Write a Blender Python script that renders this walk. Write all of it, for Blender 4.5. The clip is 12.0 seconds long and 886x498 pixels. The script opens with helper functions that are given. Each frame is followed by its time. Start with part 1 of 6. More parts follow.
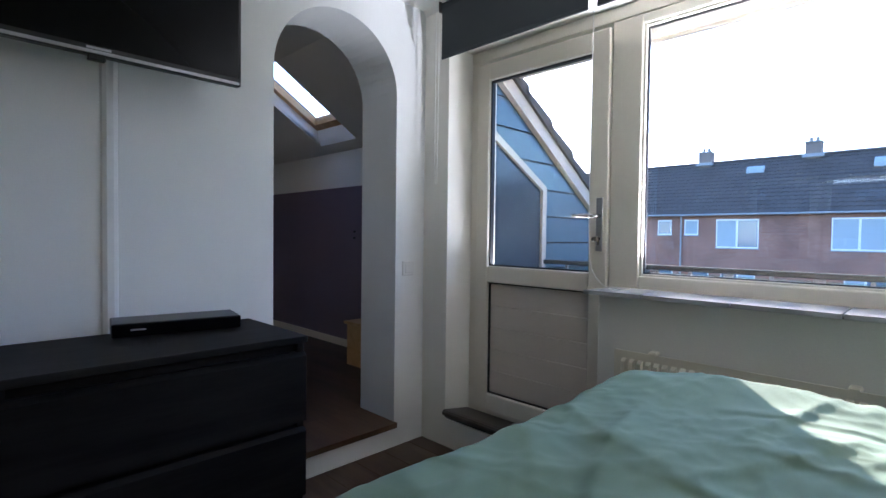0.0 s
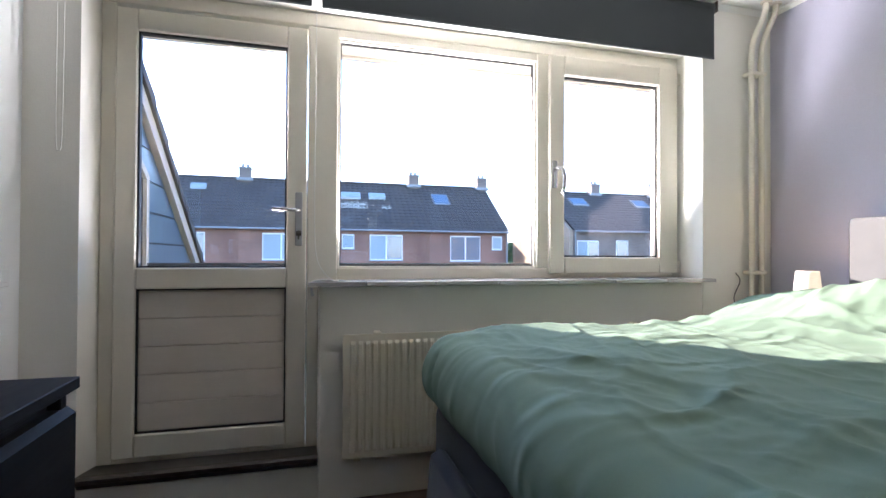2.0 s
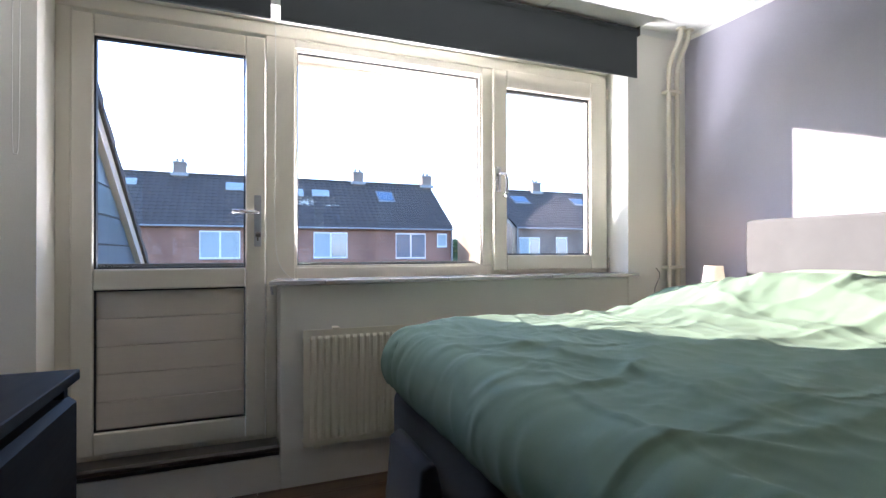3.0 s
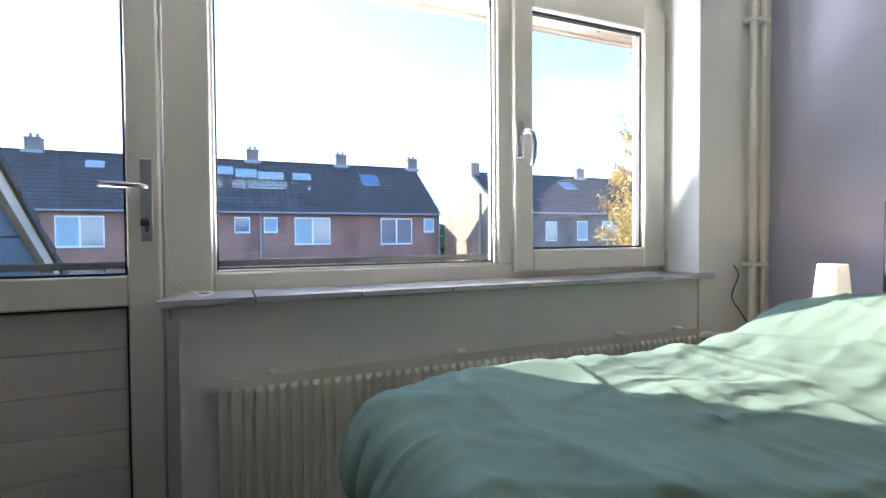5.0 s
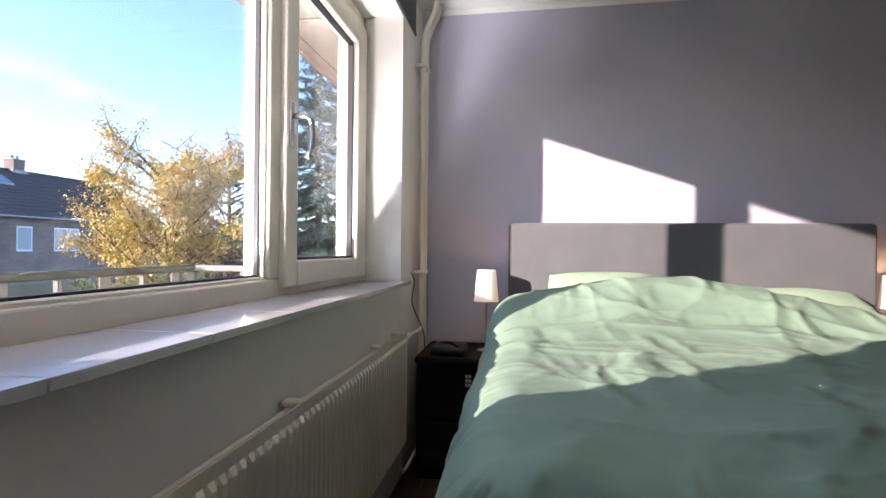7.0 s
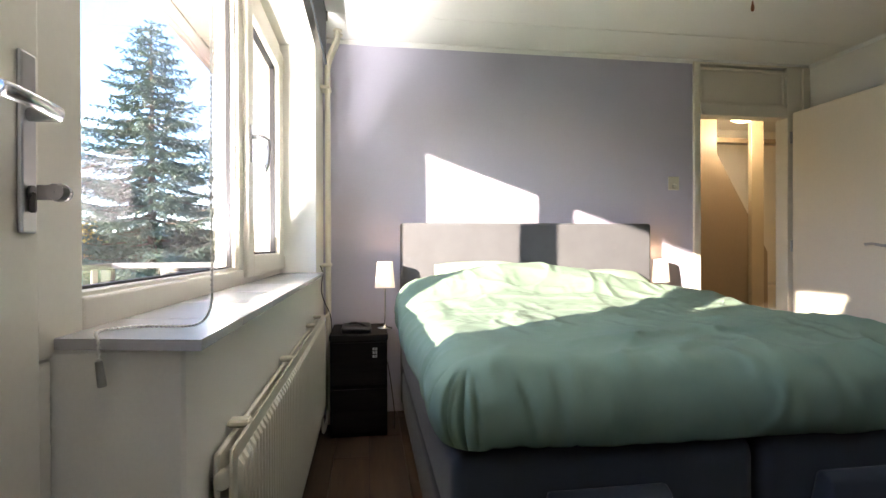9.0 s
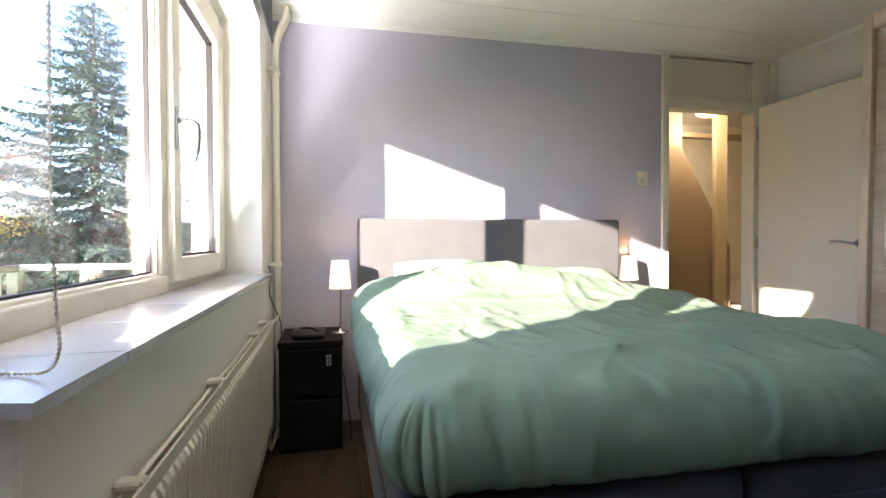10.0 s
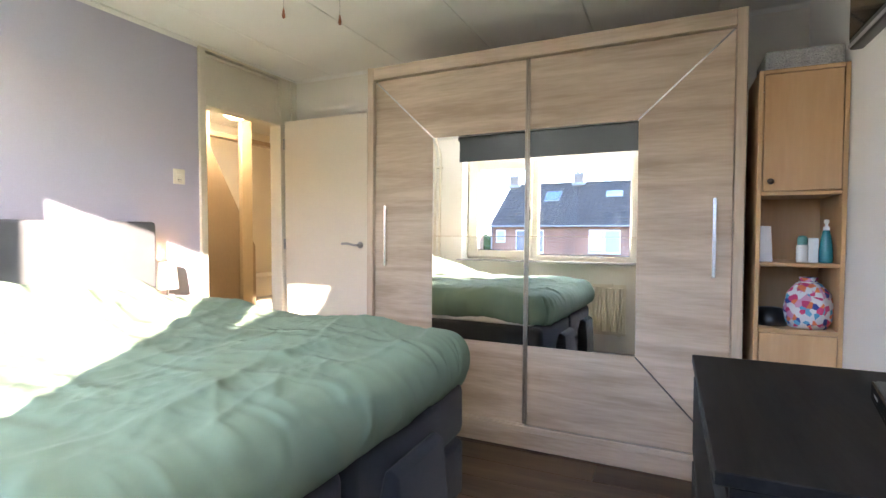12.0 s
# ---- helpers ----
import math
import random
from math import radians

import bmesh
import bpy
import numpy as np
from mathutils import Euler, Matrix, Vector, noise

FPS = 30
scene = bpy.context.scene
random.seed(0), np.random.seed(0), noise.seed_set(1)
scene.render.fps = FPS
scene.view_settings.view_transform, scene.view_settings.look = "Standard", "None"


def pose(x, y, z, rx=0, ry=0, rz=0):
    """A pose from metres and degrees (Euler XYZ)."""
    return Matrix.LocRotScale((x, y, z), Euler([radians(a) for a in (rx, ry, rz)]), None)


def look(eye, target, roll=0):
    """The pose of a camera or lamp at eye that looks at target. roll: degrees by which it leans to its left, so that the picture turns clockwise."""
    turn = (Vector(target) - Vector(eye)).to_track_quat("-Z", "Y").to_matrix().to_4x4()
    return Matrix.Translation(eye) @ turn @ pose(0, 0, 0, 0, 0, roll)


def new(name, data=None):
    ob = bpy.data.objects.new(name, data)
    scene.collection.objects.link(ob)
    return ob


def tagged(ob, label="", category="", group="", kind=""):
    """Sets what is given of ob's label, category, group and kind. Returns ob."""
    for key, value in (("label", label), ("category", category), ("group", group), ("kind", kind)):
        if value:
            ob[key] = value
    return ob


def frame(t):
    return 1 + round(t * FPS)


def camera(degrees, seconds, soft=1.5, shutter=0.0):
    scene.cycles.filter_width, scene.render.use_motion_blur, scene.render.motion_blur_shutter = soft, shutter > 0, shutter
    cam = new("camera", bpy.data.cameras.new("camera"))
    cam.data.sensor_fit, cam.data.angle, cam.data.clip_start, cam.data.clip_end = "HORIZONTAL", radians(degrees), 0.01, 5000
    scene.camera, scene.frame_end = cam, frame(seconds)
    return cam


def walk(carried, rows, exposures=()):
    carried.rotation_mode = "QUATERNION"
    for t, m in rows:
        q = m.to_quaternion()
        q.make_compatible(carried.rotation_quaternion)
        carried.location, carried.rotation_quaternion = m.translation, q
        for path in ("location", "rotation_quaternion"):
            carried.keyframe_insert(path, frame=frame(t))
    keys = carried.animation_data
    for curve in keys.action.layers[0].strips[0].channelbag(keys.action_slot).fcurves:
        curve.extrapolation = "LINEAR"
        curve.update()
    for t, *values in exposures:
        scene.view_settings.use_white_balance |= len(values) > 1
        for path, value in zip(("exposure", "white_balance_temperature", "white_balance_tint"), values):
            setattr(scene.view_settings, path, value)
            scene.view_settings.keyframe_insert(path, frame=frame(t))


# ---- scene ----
cam = camera(83.3, 12.0)
PATH = [
    (0, (1.874, -2.261, 1.231), (0.462, -0.846, 1.178), 0.7),
    (0.5, (1.527, -2.227, 1.182), (0.701, -0.405, 1.16), 0.9),
    (1, (1.202, -2.294, 1.147), (0.998, -0.304, 1.151), 0.9),
    (1.5, (0.915, -2.38, 1.145), (1.274, -0.413, 1.171), 0.5),
    (2, (0.742, -2.539, 1.125), (1.271, -0.61, 1.148), 0.3),
    (2.5, (0.667, -2.656, 1.139), (1.315, -0.764, 1.159), 0.1),
    (3, (0.645, -2.714, 1.137), (1.384, -0.855, 1.148), -0.1),
    (5, (0.939, -1.83, 1.174), (1.729, 0.006, 1.124), -0.4),
    (5.5, (1.007, -1.429, 1.194), (1.814, 0.4, 1.129), -0.3),
    (6, (1.008, -1.081, 1.191), (2.178, 0.54, 1.129), 0.4),
    (6.5, (0.8, -0.898, 1.17), (2.476, 0.193, 1.136), 0.8),
    (7, (0.491, -0.81, 1.159), (2.464, -0.487, 1.161), 0.6),
    (9, (-0.088, -0.505, 1.143), (1.889, -0.801, 1.137), -0.2),
    (9.5, (-0.067, -0.53, 1.152), (1.919, -0.769, 1.129), -0.2),
    (10, (0.124, -0.562, 1.175), (2.075, -0.998, 1.138), -0.2),
    (10.5, (0.196, -0.6, 1.182), (1.808, -1.785, 1.141), 0.0),
    (11, (0.289, -0.537, 1.256), (1.555, -2.083, 1.181), -0.1),
    (11.5, (0.350, -0.474, 1.251), (1.318, -2.223, 1.185), 0.0),
    (12, (0.372, -0.446, 1.260), (1.194, -2.268, 1.187), 0.1),
]
walk(cam, [(t, look(eye, target, roll)) for t, eye, target, roll in PATH],
     [(0, 3.6, 5550, 17), (1, 3.7, 5750, 19), (2.5, 3.85, 5950, 19), (3.2, 3.8, 5950, 19), (5, 3.5, 5650, 16), (5.5, 3.0, 5700, 22), (6.5, 2.6, 6150, 24), (7, 3.1, 6150, 23), (9, 4.05, 6450, 17), (9.5, 4.0, 6450, 17), (10.5, 4.55, 6350, 18), (11.2, 4.9, 6350, 18), (12, 5.1, 6550, 20)])

# ---- light ----
SUN_FROM = Vector((-0.556, 0.784, 0.274))  # towards the low winter sun
sun_data = bpy.data.lights.new("sun", "SUN")
sun_data.energy, sun_data.angle, sun_data.color = 1.65, radians(0.6), (1.0, 0.86, 0.68)
sun = new("sun", sun_data)
sun.matrix_world = look((0, 0, 12), Vector((0, 0, 12)) - SUN_FROM)

world = bpy.data.worlds.new("sky")
scene.world = world
world.use_nodes = True
wn, wl = world.node_tree.nodes, world.node_tree.links
wn.clear()
w_out = wn.new("ShaderNodeOutputWorld")
w_bg = wn.new("ShaderNodeBackground")
w_sky = wn.new("ShaderNodeTexSky")
w_sky.sky_type, w_sky.sun_disc = "NISHITA", False
w_sky.sun_elevation, w_sky.sun_rotation = radians(15.9), radians(-35.3)
w_sky.air_density, w_sky.dust_density, w_sky.ozone_density = 0.8, 0.3, 2.5
w_bg.inputs["Strength"].default_value = 0.08
# soft clouds low over the horizon
w_tc = wn.new("ShaderNodeTexCoord")
w_map = wn.new("ShaderNodeMapping")
w_map.inputs["Scale"].default_value = (1.6, 1.6, 5.0)
w_noise = wn.new("ShaderNodeTexNoise")
w_noise.inputs["Scale"].default_value, w_noise.inputs["Detail"].default_value = 2.2, 6.0
w_ramp = wn.new("ShaderNodeValToRGB")
w_ramp.color_ramp.elements[0].position, w_ramp.color_ramp.elements[1].position = 0.50, 0.68
w_sep = wn.new("ShaderNodeSeparateXYZ")
w_low = wn.new("ShaderNodeMapRange")
w_low.inputs["From Min"].default_value, w_low.inputs["From Max"].default_value = 0.30, 0.04
w_low.inputs["To Min"].default_value, w_low.inputs["To Max"].default_value = 0.0, 0.9
w_mul = wn.new("ShaderNodeMath")
w_mul.operation = "MULTIPLY"
w_mix = wn.new("ShaderNodeMixRGB")
w_mix.inputs["Color2"].default_value = (5.2, 5.4, 5.7, 1)
wl.new(w_tc.outputs["Generated"], w_map.inputs["Vector"])
wl.new(w_map.outputs["Vector"], w_noise.inputs["Vector"])
wl.new(w_noise.outputs["Fac"], w_ramp.inputs["Fac"])
wl.new(w_tc.outputs["Generated"], w_sep.inputs["Vector"])
wl.new(w_sep.outputs["Z"], w_low.inputs["Value"])
wl.new(w_ramp.outputs["Color"], w_mul.inputs[0])
wl.new(w_low.outputs["Result"], w_mul.inputs[1])
wl.new(w_mul.outputs["Value"], w_mix.inputs["Fac"])
wl.new(w_sky.outputs["Color"], w_mix.inputs["Color1"])
wl.new(w_mix.outputs["Color"], w_bg.inputs["Color"])
wl.new(w_bg.outputs["Background"], w_out.inputs["Surface"])


def lamp(name, kind, energy, color, m, **kw):
    d = bpy.data.lights.new(name, kind)
    d.energy, d.color = energy, color
    if kind == "AREA":
        d.shape, d.size, d.size_y = "RECTANGLE", kw["size"], kw["size_y"]
    else:
        d.shadow_soft_size = kw.get("soft", 0.05)
    ob = new(name, d)
    ob.matrix_world = m
    return ob


# added fill lamps hidden behind the lower frame bars, in place of bounced daylight
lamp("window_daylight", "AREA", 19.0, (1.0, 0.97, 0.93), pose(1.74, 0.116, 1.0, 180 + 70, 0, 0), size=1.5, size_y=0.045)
lamp("door_daylight", "AREA", 0.5, (1.0, 0.97, 0.93), pose(0.32, 0.10, 1.02, 180 + 58, 0, 0), size=0.60, size_y=0.04)


# ---- materials ----
def mat(name, color, rough=0.6, metal=0.0, spec=0.5, var=0.12, scale=6.0, grain=60.0, bump=0.0, stretch=(1, 1, 1), sheen=0.0, coat=0.0, rnd=0.0):
    """A Principled material with colour variation at two scales and fine relief, in object space."""
    m = bpy.data.materials.new(name)
    m.use_nodes = True
    n, l = m.node_tree.nodes, m.node_tree.links
    b = n["Principled BSDF"]
    b.inputs["Roughness"].default_value, b.inputs["Metallic"].default_value = rough, metal
    b.inputs["Specular IOR Level"].default_value = spec
    b.inputs["Sheen Weight"].default_value = sheen
    b.inputs["Coat Weight"].default_value = coat
    tc, mp = n.new("ShaderNodeTexCoord"), n.new("ShaderNodeMapping")
    mp.inputs["Scale"].default_value = stretch
    l.new(tc.outputs["Object"], mp.inputs["Vector"])
    big, fine = n.new("ShaderNodeTexNoise"), n.new("ShaderNodeTexNoise")
    big.inputs["Scale"].default_value, big.inputs["Detail"].default_value = scale, 4
    fine.inputs["Scale"].default_value, fine.inputs["Detail"].default_value = grain, 3
    for t in (big, fine):
        l.new(mp.outputs["Vector"], t.inputs["Vector"])
    add = n.new("ShaderNodeMath")
    add.operation = "ADD"
    l.new(big.outputs["Fac"], add.inputs[0])
    l.new(fine.outputs["Fac"], add.inputs[1])
    rng = n.new("ShaderNodeMapRange")
    rng.inputs["From Min"].default_value, rng.inputs["From Max"].default_value = 0.6, 1.4
    rng.inputs["To Min"].default_value, rng.inputs["To Max"].default_value = 1 - var, 1 + var
    l.new(add.outputs["Value"], rng.inputs["Value"])
    value = rng.outputs["Result"]
    if rnd:
        oi = n.new("ShaderNodeObjectInfo")
        r2 = n.new("ShaderNodeMapRange")
        r2.inputs["To Min"].default_value, r2.inputs["To Max"].default_value = 1 - rnd, 1 + rnd
        l.new(oi.outputs["Random"], r2.inputs["Value"])
        mm = n.new("ShaderNodeMath")
        mm.operation = "MULTIPLY"
        l.new(value, mm.inputs[0])
        l.new(r2.outputs["Result"], mm.inputs[1])
        value = mm.outputs["Value"]
    mul = n.new("ShaderNodeVectorMath")
    mul.operation = "SCALE"
    mul.inputs[0].default_value = color[:3]
    l.new(value, mul.inputs["Scale"])
    l.new(mul.outputs["Vector"], b.inputs["Base Color"])
    if bump:
        bp = n.new("ShaderNodeBump")
        bp.inputs["Strength"].default_value, bp.inputs["Distance"].default_value = bump, 0.01
        l.new(add.outputs["Value"], bp.inputs["Height"])
        l.new(bp.outputs["Normal"], b.inputs["Normal"])
    return m


def wood(name, dark, light, along="X", scale=1.0, rough=0.5, rnd=0.06, knots=1.0, spec=0.4, bump=0.15):
    """Wood whose grain runs along one axis."""
    m = bpy.data.materials.new(name)
    m.use_nodes = True
    n, l = m.node_tree.nodes, m.node_tree.links
    b = n["Principled BSDF"]
    b.inputs["Roughness"].default_value, b.inputs["Specular IOR Level"].default_value = rough, spec
    tc, mp = n.new("ShaderNodeTexCoord"), n.new("ShaderNodeMapping")
    st = {"X": (0.9, 9, 9), "Y": (9, 0.9, 9), "Z": (9, 9, 0.9)}[along]
    mp.inputs["Scale"].default_value = [a * scale for a in st]
    l.new(tc.outputs["Object"], mp.inputs["Vector"])
    oi = n.new("ShaderNodeObjectInfo")
    sh = n.new("ShaderNodeVectorMath")
    sh.operation = "MULTIPLY_ADD"
    sh.inputs[1].default_value = (17, 23, 31)
    l.new(oi.outputs["Random"], sh.inputs[0])
    l.new(mp.outputs["Vector"], sh.inputs[2])
    a, c = n.new("ShaderNodeTexNoise"), n.new("ShaderNodeTexNoise")
    a.inputs["Scale"].default_value, a.inputs["Detail"].default_value, a.inputs["Distortion"].default_value = 1.1, 6, 0.8 * knots
    c.inputs["Scale"].default_value, c.inputs["Detail"].default_value = 9, 5
    l.new(sh.outputs["Vector"], a.inputs["Vector"])
    l.new(sh.outputs["Vector"], c.inputs["Vector"])
    mx = n.new("ShaderNodeMath")
    mx.operation = "MULTIPLY_ADD"
    mx.inputs[1].default_value = 0.35
    l.new(c.outputs["Fac"], mx.inputs[0])
    l.new(a.outputs["Fac"], mx.inputs[2])
    rp = n.new("ShaderNodeValToRGB")
    rp.color_ramp.elements[0].position, rp.color_ramp.elements[0].color = 0.48, (*dark, 1)
    rp.color_ramp.elements[1].position, rp.color_ramp.elements[1].color = 0.85, (*light, 1)
    l.new(mx.outputs["Value"], rp.inputs["Fac"])
    r2 = n.new("ShaderNodeMapRange")
    r2.inputs["To Min"].default_value, r2.inputs["To Max"].default_value = 1 - rnd, 1 + rnd
    l.new(oi.outputs["Random"], r2.inputs["Value"])
    sc = n.new("ShaderNodeVectorMath")
    sc.operation = "SCALE"
    l.new(rp.outputs["Color"], sc.inputs[0])
    l.new(r2.outputs["Result"], sc.inputs["Scale"])
    l.new(sc.outputs["Vector"], b.inputs["Base Color"])
    bp = n.new("ShaderNodeBump")
    bp.inputs["Strength"].default_value, bp.inputs["Distance"].default_value = bump, 0.004
    l.new(mx.outputs["Value"], bp.inputs["Height"])
    l.new(bp.outputs["Normal"], b.inputs["Normal"])
    return m


def brick_mat(name, a, b2, mortar, w=0.22, h=0.065, axis="X"):
    m = bpy.data.materials.new(name)
    m.use_nodes = True
    n, l = m.node_tree.nodes, m.node_tree.links
    b = n["Principled BSDF"]
    b.inputs["Roughness"].default_value = 0.9
    tc, sp, cb = n.new("ShaderNodeTexCoord"), n.new("ShaderNodeSeparateXYZ"), n.new("ShaderNodeCombineXYZ")
    l.new(tc.outputs["Object"], sp.inputs["Vector"])
    ad = n.new("ShaderNodeMath")
    ad.operation = "ADD"
    l.new(sp.outputs["X"], ad.inputs[0])
    l.new(sp.outputs["Y"], ad.inputs[1])
    l.new(ad.outputs["Value"], cb.inputs["X"])
    l.new(sp.outputs["Z"], cb.inputs["Y"])
    t = n.new("ShaderNodeTexBrick")
    t.inputs["Scale"].default_value = 1.0
    t.inputs["Brick Width"].default_value, t.inputs["Row Height"].default_value, t.inputs["Mortar Size"].default_value = w, h, 0.008
    t.inputs["Color1"].default_value, t.inputs["Color2"].default_value, t.inputs["Mortar"].default_value = (*a, 1), (*b2, 1), (*mortar, 1)
    l.new(cb.outputs["Vector"], t.inputs["Vector"])
    ns = n.new("ShaderNodeTexNoise")
    ns.inputs["Scale"].default_value, ns.inputs["Detail"].default_value = 0.8, 5
    l.new(tc.outputs["Object"], ns.inputs["Vector"])
    rg = n.new("ShaderNodeMapRange")
    rg.inputs["From Min"].default_value, rg.inputs["From Max"].default_value = 0.3, 0.7
    rg.inputs["To Min"].default_value, rg.inputs["To Max"].default_value = 0.75, 1.2
    l.new(ns.outputs["Fac"], rg.inputs["Value"])
    sc = n.new("ShaderNodeVectorMath")
    sc.operation = "SCALE"
    l.new(t.outputs["Color"], sc.inputs[0])
    l.new(rg.outputs["Result"], sc.inputs["Scale"])
    l.new(sc.outputs["Vector"], b.inputs["Base Color"])
    return m


def glass_mat(name, tint=(1, 1, 1), floor_gloss=0.045):
    m = bpy.data.materials.new(name)
    m.use_nodes = True
    n, l = m.node_tree.nodes, m.node_tree.links
    n.remove(n["Principled BSDF"])
    tr, gl, mx = n.new("ShaderNodeBsdfTransparent"), n.new("ShaderNodeBsdfGlossy"), n.new("ShaderNodeMixShader")
    tr.inputs["Color"].default_value = (*tint, 1)
    gl.inputs["Roughness"].default_value = 0.0
    lw, pw, ma = n.new("ShaderNodeLayerWeight"), n.new("ShaderNodeMath"), n.new("ShaderNodeMath")
    lw.inputs["Blend"].default_value = 0.5
    pw.operation, pw.inputs[1].default_value = "POWER", 5.0
    ma.operation, ma.inputs[1].default_value, ma.inputs[2].default_value = "MULTIPLY_ADD", 0.9, floor_gloss
    l.new(lw.outputs["Facing"], pw.inputs[0])
    l.new(pw.outputs["Value"], ma.inputs[0])
    l.new(ma.outputs["Value"], mx.inputs["Fac"])
    l.new(tr.outputs["BSDF"], mx.inputs[1])
    l.new(gl.outputs["BSDF"], mx.inputs[2])
    l.new(mx.outputs["Shader"], n["Material Output"].inputs["Surface"])
    return m


def glow_mat(name, color, emit, strength):
    m = mat(name, color, rough=0.7, var=0.03)
    b = m.node_tree.nodes["Principled BSDF"]
    b.inputs["Emission Color"].default_value, b.inputs["Emission Strength"].default_value = (*emit, 1), strength
    return m


CREAM_WALL = mat("cream_wall_paint", (0.80, 0.78, 0.71), 0.85, var=0.035, scale=1.5, grain=140, bump=0.05, spec=0.25)
WHITE_WALL = mat("white_wall_paint", (0.82, 0.83, 0.82), 0.85, var=0.03, scale=1.5, grain=160, bump=0.06, spec=0.25)
LILAC = mat("lilac_wall_paint", (0.50, 0.485, 0.575), 0.85, var=0.04, scale=1.2, grain=150, bump=0.06, spec=0.25)
PLUM = mat("plum_wall_paint", (0.20, 0.16, 0.20), 0.85, var=0.05, scale=1.5, grain=120, bump=0.05, spec=0.25)
CEIL = mat("ceiling_paint", (0.85, 0.85, 0.81), 0.8, var=0.03, scale=2, grain=120, bump=0.03, spec=0.25)
PVC = mat("cream_window_plastic", (0.70, 0.66, 0.56), 0.42, var=0.03, scale=3, grain=90)
PANELWOOD = mat("beige_panel_paint", (0.62, 0.56, 0.48), 0.5, var=0.05, scale=4, grain=60, stretch=(1, 1, 6), bump=0.03)
PAINTWOOD = mat("cream_gloss_paint", (0.76, 0.71, 0.58), 0.4, var=0.04, scale=3, grain=70)
DOORPAINT = mat("cream_door_paint", (0.75, 0.69, 0.57), 0.45, var=0.03, scale=2, grain=70)
SEAL = mat("black_rubber", (0.012, 0.012, 0.013), 0.6)
DARKSILL = mat("dark_brown_sill", (0.035, 0.028, 0.022), 0.45, var=0.25, scale=8)
TILE = mat("grey_glazed_tile", (0.44, 0.43, 0.44), 0.2, var=0.05, scale=5, grain=90, spec=0.6, rnd=0.04)
GROUT = mat("dark_grout", (0.06, 0.055, 0.05), 0.9)
RADIATOR = mat("cream_radiator_enamel", (0.73, 0.68, 0.55), 0.38, var=0.03, scale=3)
PIPE = mat("cream_pipe_enamel", (0.76, 0.71, 0.58), 0.4, var=0.03)
BLIND = mat("slate_blind_fabric", (0.028, 0.034, 0.036), 0.8, var=0.08, scale=3, grain=400, bump=0.1)
CHROME = mat("brushed_steel", (0.62, 0.62, 0.62), 0.25, metal=1.0, var=0.05)
STEEL_DULL = mat("satin_steel", (0.42, 0.42, 0.42), 0.38, metal=1.0, var=0.06)
DARKMETAL = mat("dark_metal", (0.10, 0.09, 0.08), 0.4, metal=0.8, var=0.1)
BRONZE = mat("brushed_bronze_profile", (0.36, 0.31, 0.25), 0.35, metal=0.85, var=0.06)
CORD = mat("white_cord", (0.72, 0.71, 0.66), 0.7, var=0.1, grain=300)
GLASS = glass_mat("window_glass")
RAILGLASS = glass_mat("green_tinted_glass", (0.78, 0.90, 0.84))
MIRROR = mat("mirror_silver", (0.90, 0.91, 0.90), 0.0, metal=1.0, var=0.0)
OAK = wood("light_oak_foil", (0.42, 0.31, 0.21), (0.63, 0.50, 0.37), "X", 1.0, 0.5)
OAK_V = wood("light_oak_foil_upright", (0.43, 0.32, 0.22), (0.63, 0.50, 0.37), "Z", 1.0, 0.5)
BEECH = wood("beech_foil", (0.50, 0.30, 0.14), (0.60, 0.38, 0.20), "Z", 0.8, 0.45, knots=0.3, bump=0.05)
PINE = wood("lacquered_pine", (0.52, 0.30, 0.12), (0.66, 0.42, 0.20), "Y", 1.0, 0.4)
BLACKBROWN = wood("black_brown_ash", (0.0045, 0.004, 0.004), (0.016, 0.0145, 0.014), "Y", 1.2, 0.6, bump=0.3, spec=0.12)
FLOORWOOD = wood("dark_brown_laminate", (0.046, 0.027, 0.016), (0.105, 0.064, 0.038), "X", 0.9, 0.35, rnd=0.12)
BEDFABRIC = mat("anthracite_upholstery", (0.030, 0.036, 0.046), 0.95, var=0.14, scale=5, grain=350, bump=0.25, sheen=0.2)
HEADFABRIC = mat("grey_woven_upholstery", (0.116, 0.119, 0.128), 0.95, var=0.12, scale=8, grain=420, bump=0.3, sheen=0.03)
DUVET = mat("sage_green_cotton", (0.190, 0.277, 0.208), 0.85, var=0.05, scale=3, grain=500, bump=0.12, sheen=0.03, spec=0.2)
PILLOW = mat("pale_green_cotton", (0.30, 0.41, 0.30), 0.85, var=0.08, scale=20, grain=300, bump=0.12, sheen=0.03, spec=0.2)
# crumpled cotton: long sharp creases over the weave
dn, dk = DUVET.node_tree.nodes, DUVET.node_tree.links
d_tc, d_map, d_noise = dn.new("ShaderNodeTexCoord"), dn.new("ShaderNodeMapping"), dn.new("ShaderNodeTexNoise")
d_map.inputs["Scale"].default_value, d_map.inputs["Rotation"].default_value = (1.0, 2.3, 1.6), (0, 0, 0.5)
d_noise.noise_type = "RIDGED_MULTIFRACTAL"
d_noise.inputs["Scale"].default_value, d_noise.inputs["Detail"].default_value, d_noise.inputs["Distortion"].default_value = 2.6, 7.0, 0.9
d_bump = dn.new("ShaderNodeBump")
d_bump.inputs["Strength"].default_value, d_bump.inputs["Distance"].default_value = 0.9, 0.03
dk.new(d_tc.outputs["Object"], d_map.inputs["Vector"])
dk.new(d_map.outputs["Vector"], d_noise.inputs["Vector"])
dk.new(d_noise.outputs["Fac"], d_bump.inputs["Height"])
d_base = dn["Principled BSDF"].inputs["Normal"].links[0].from_socket
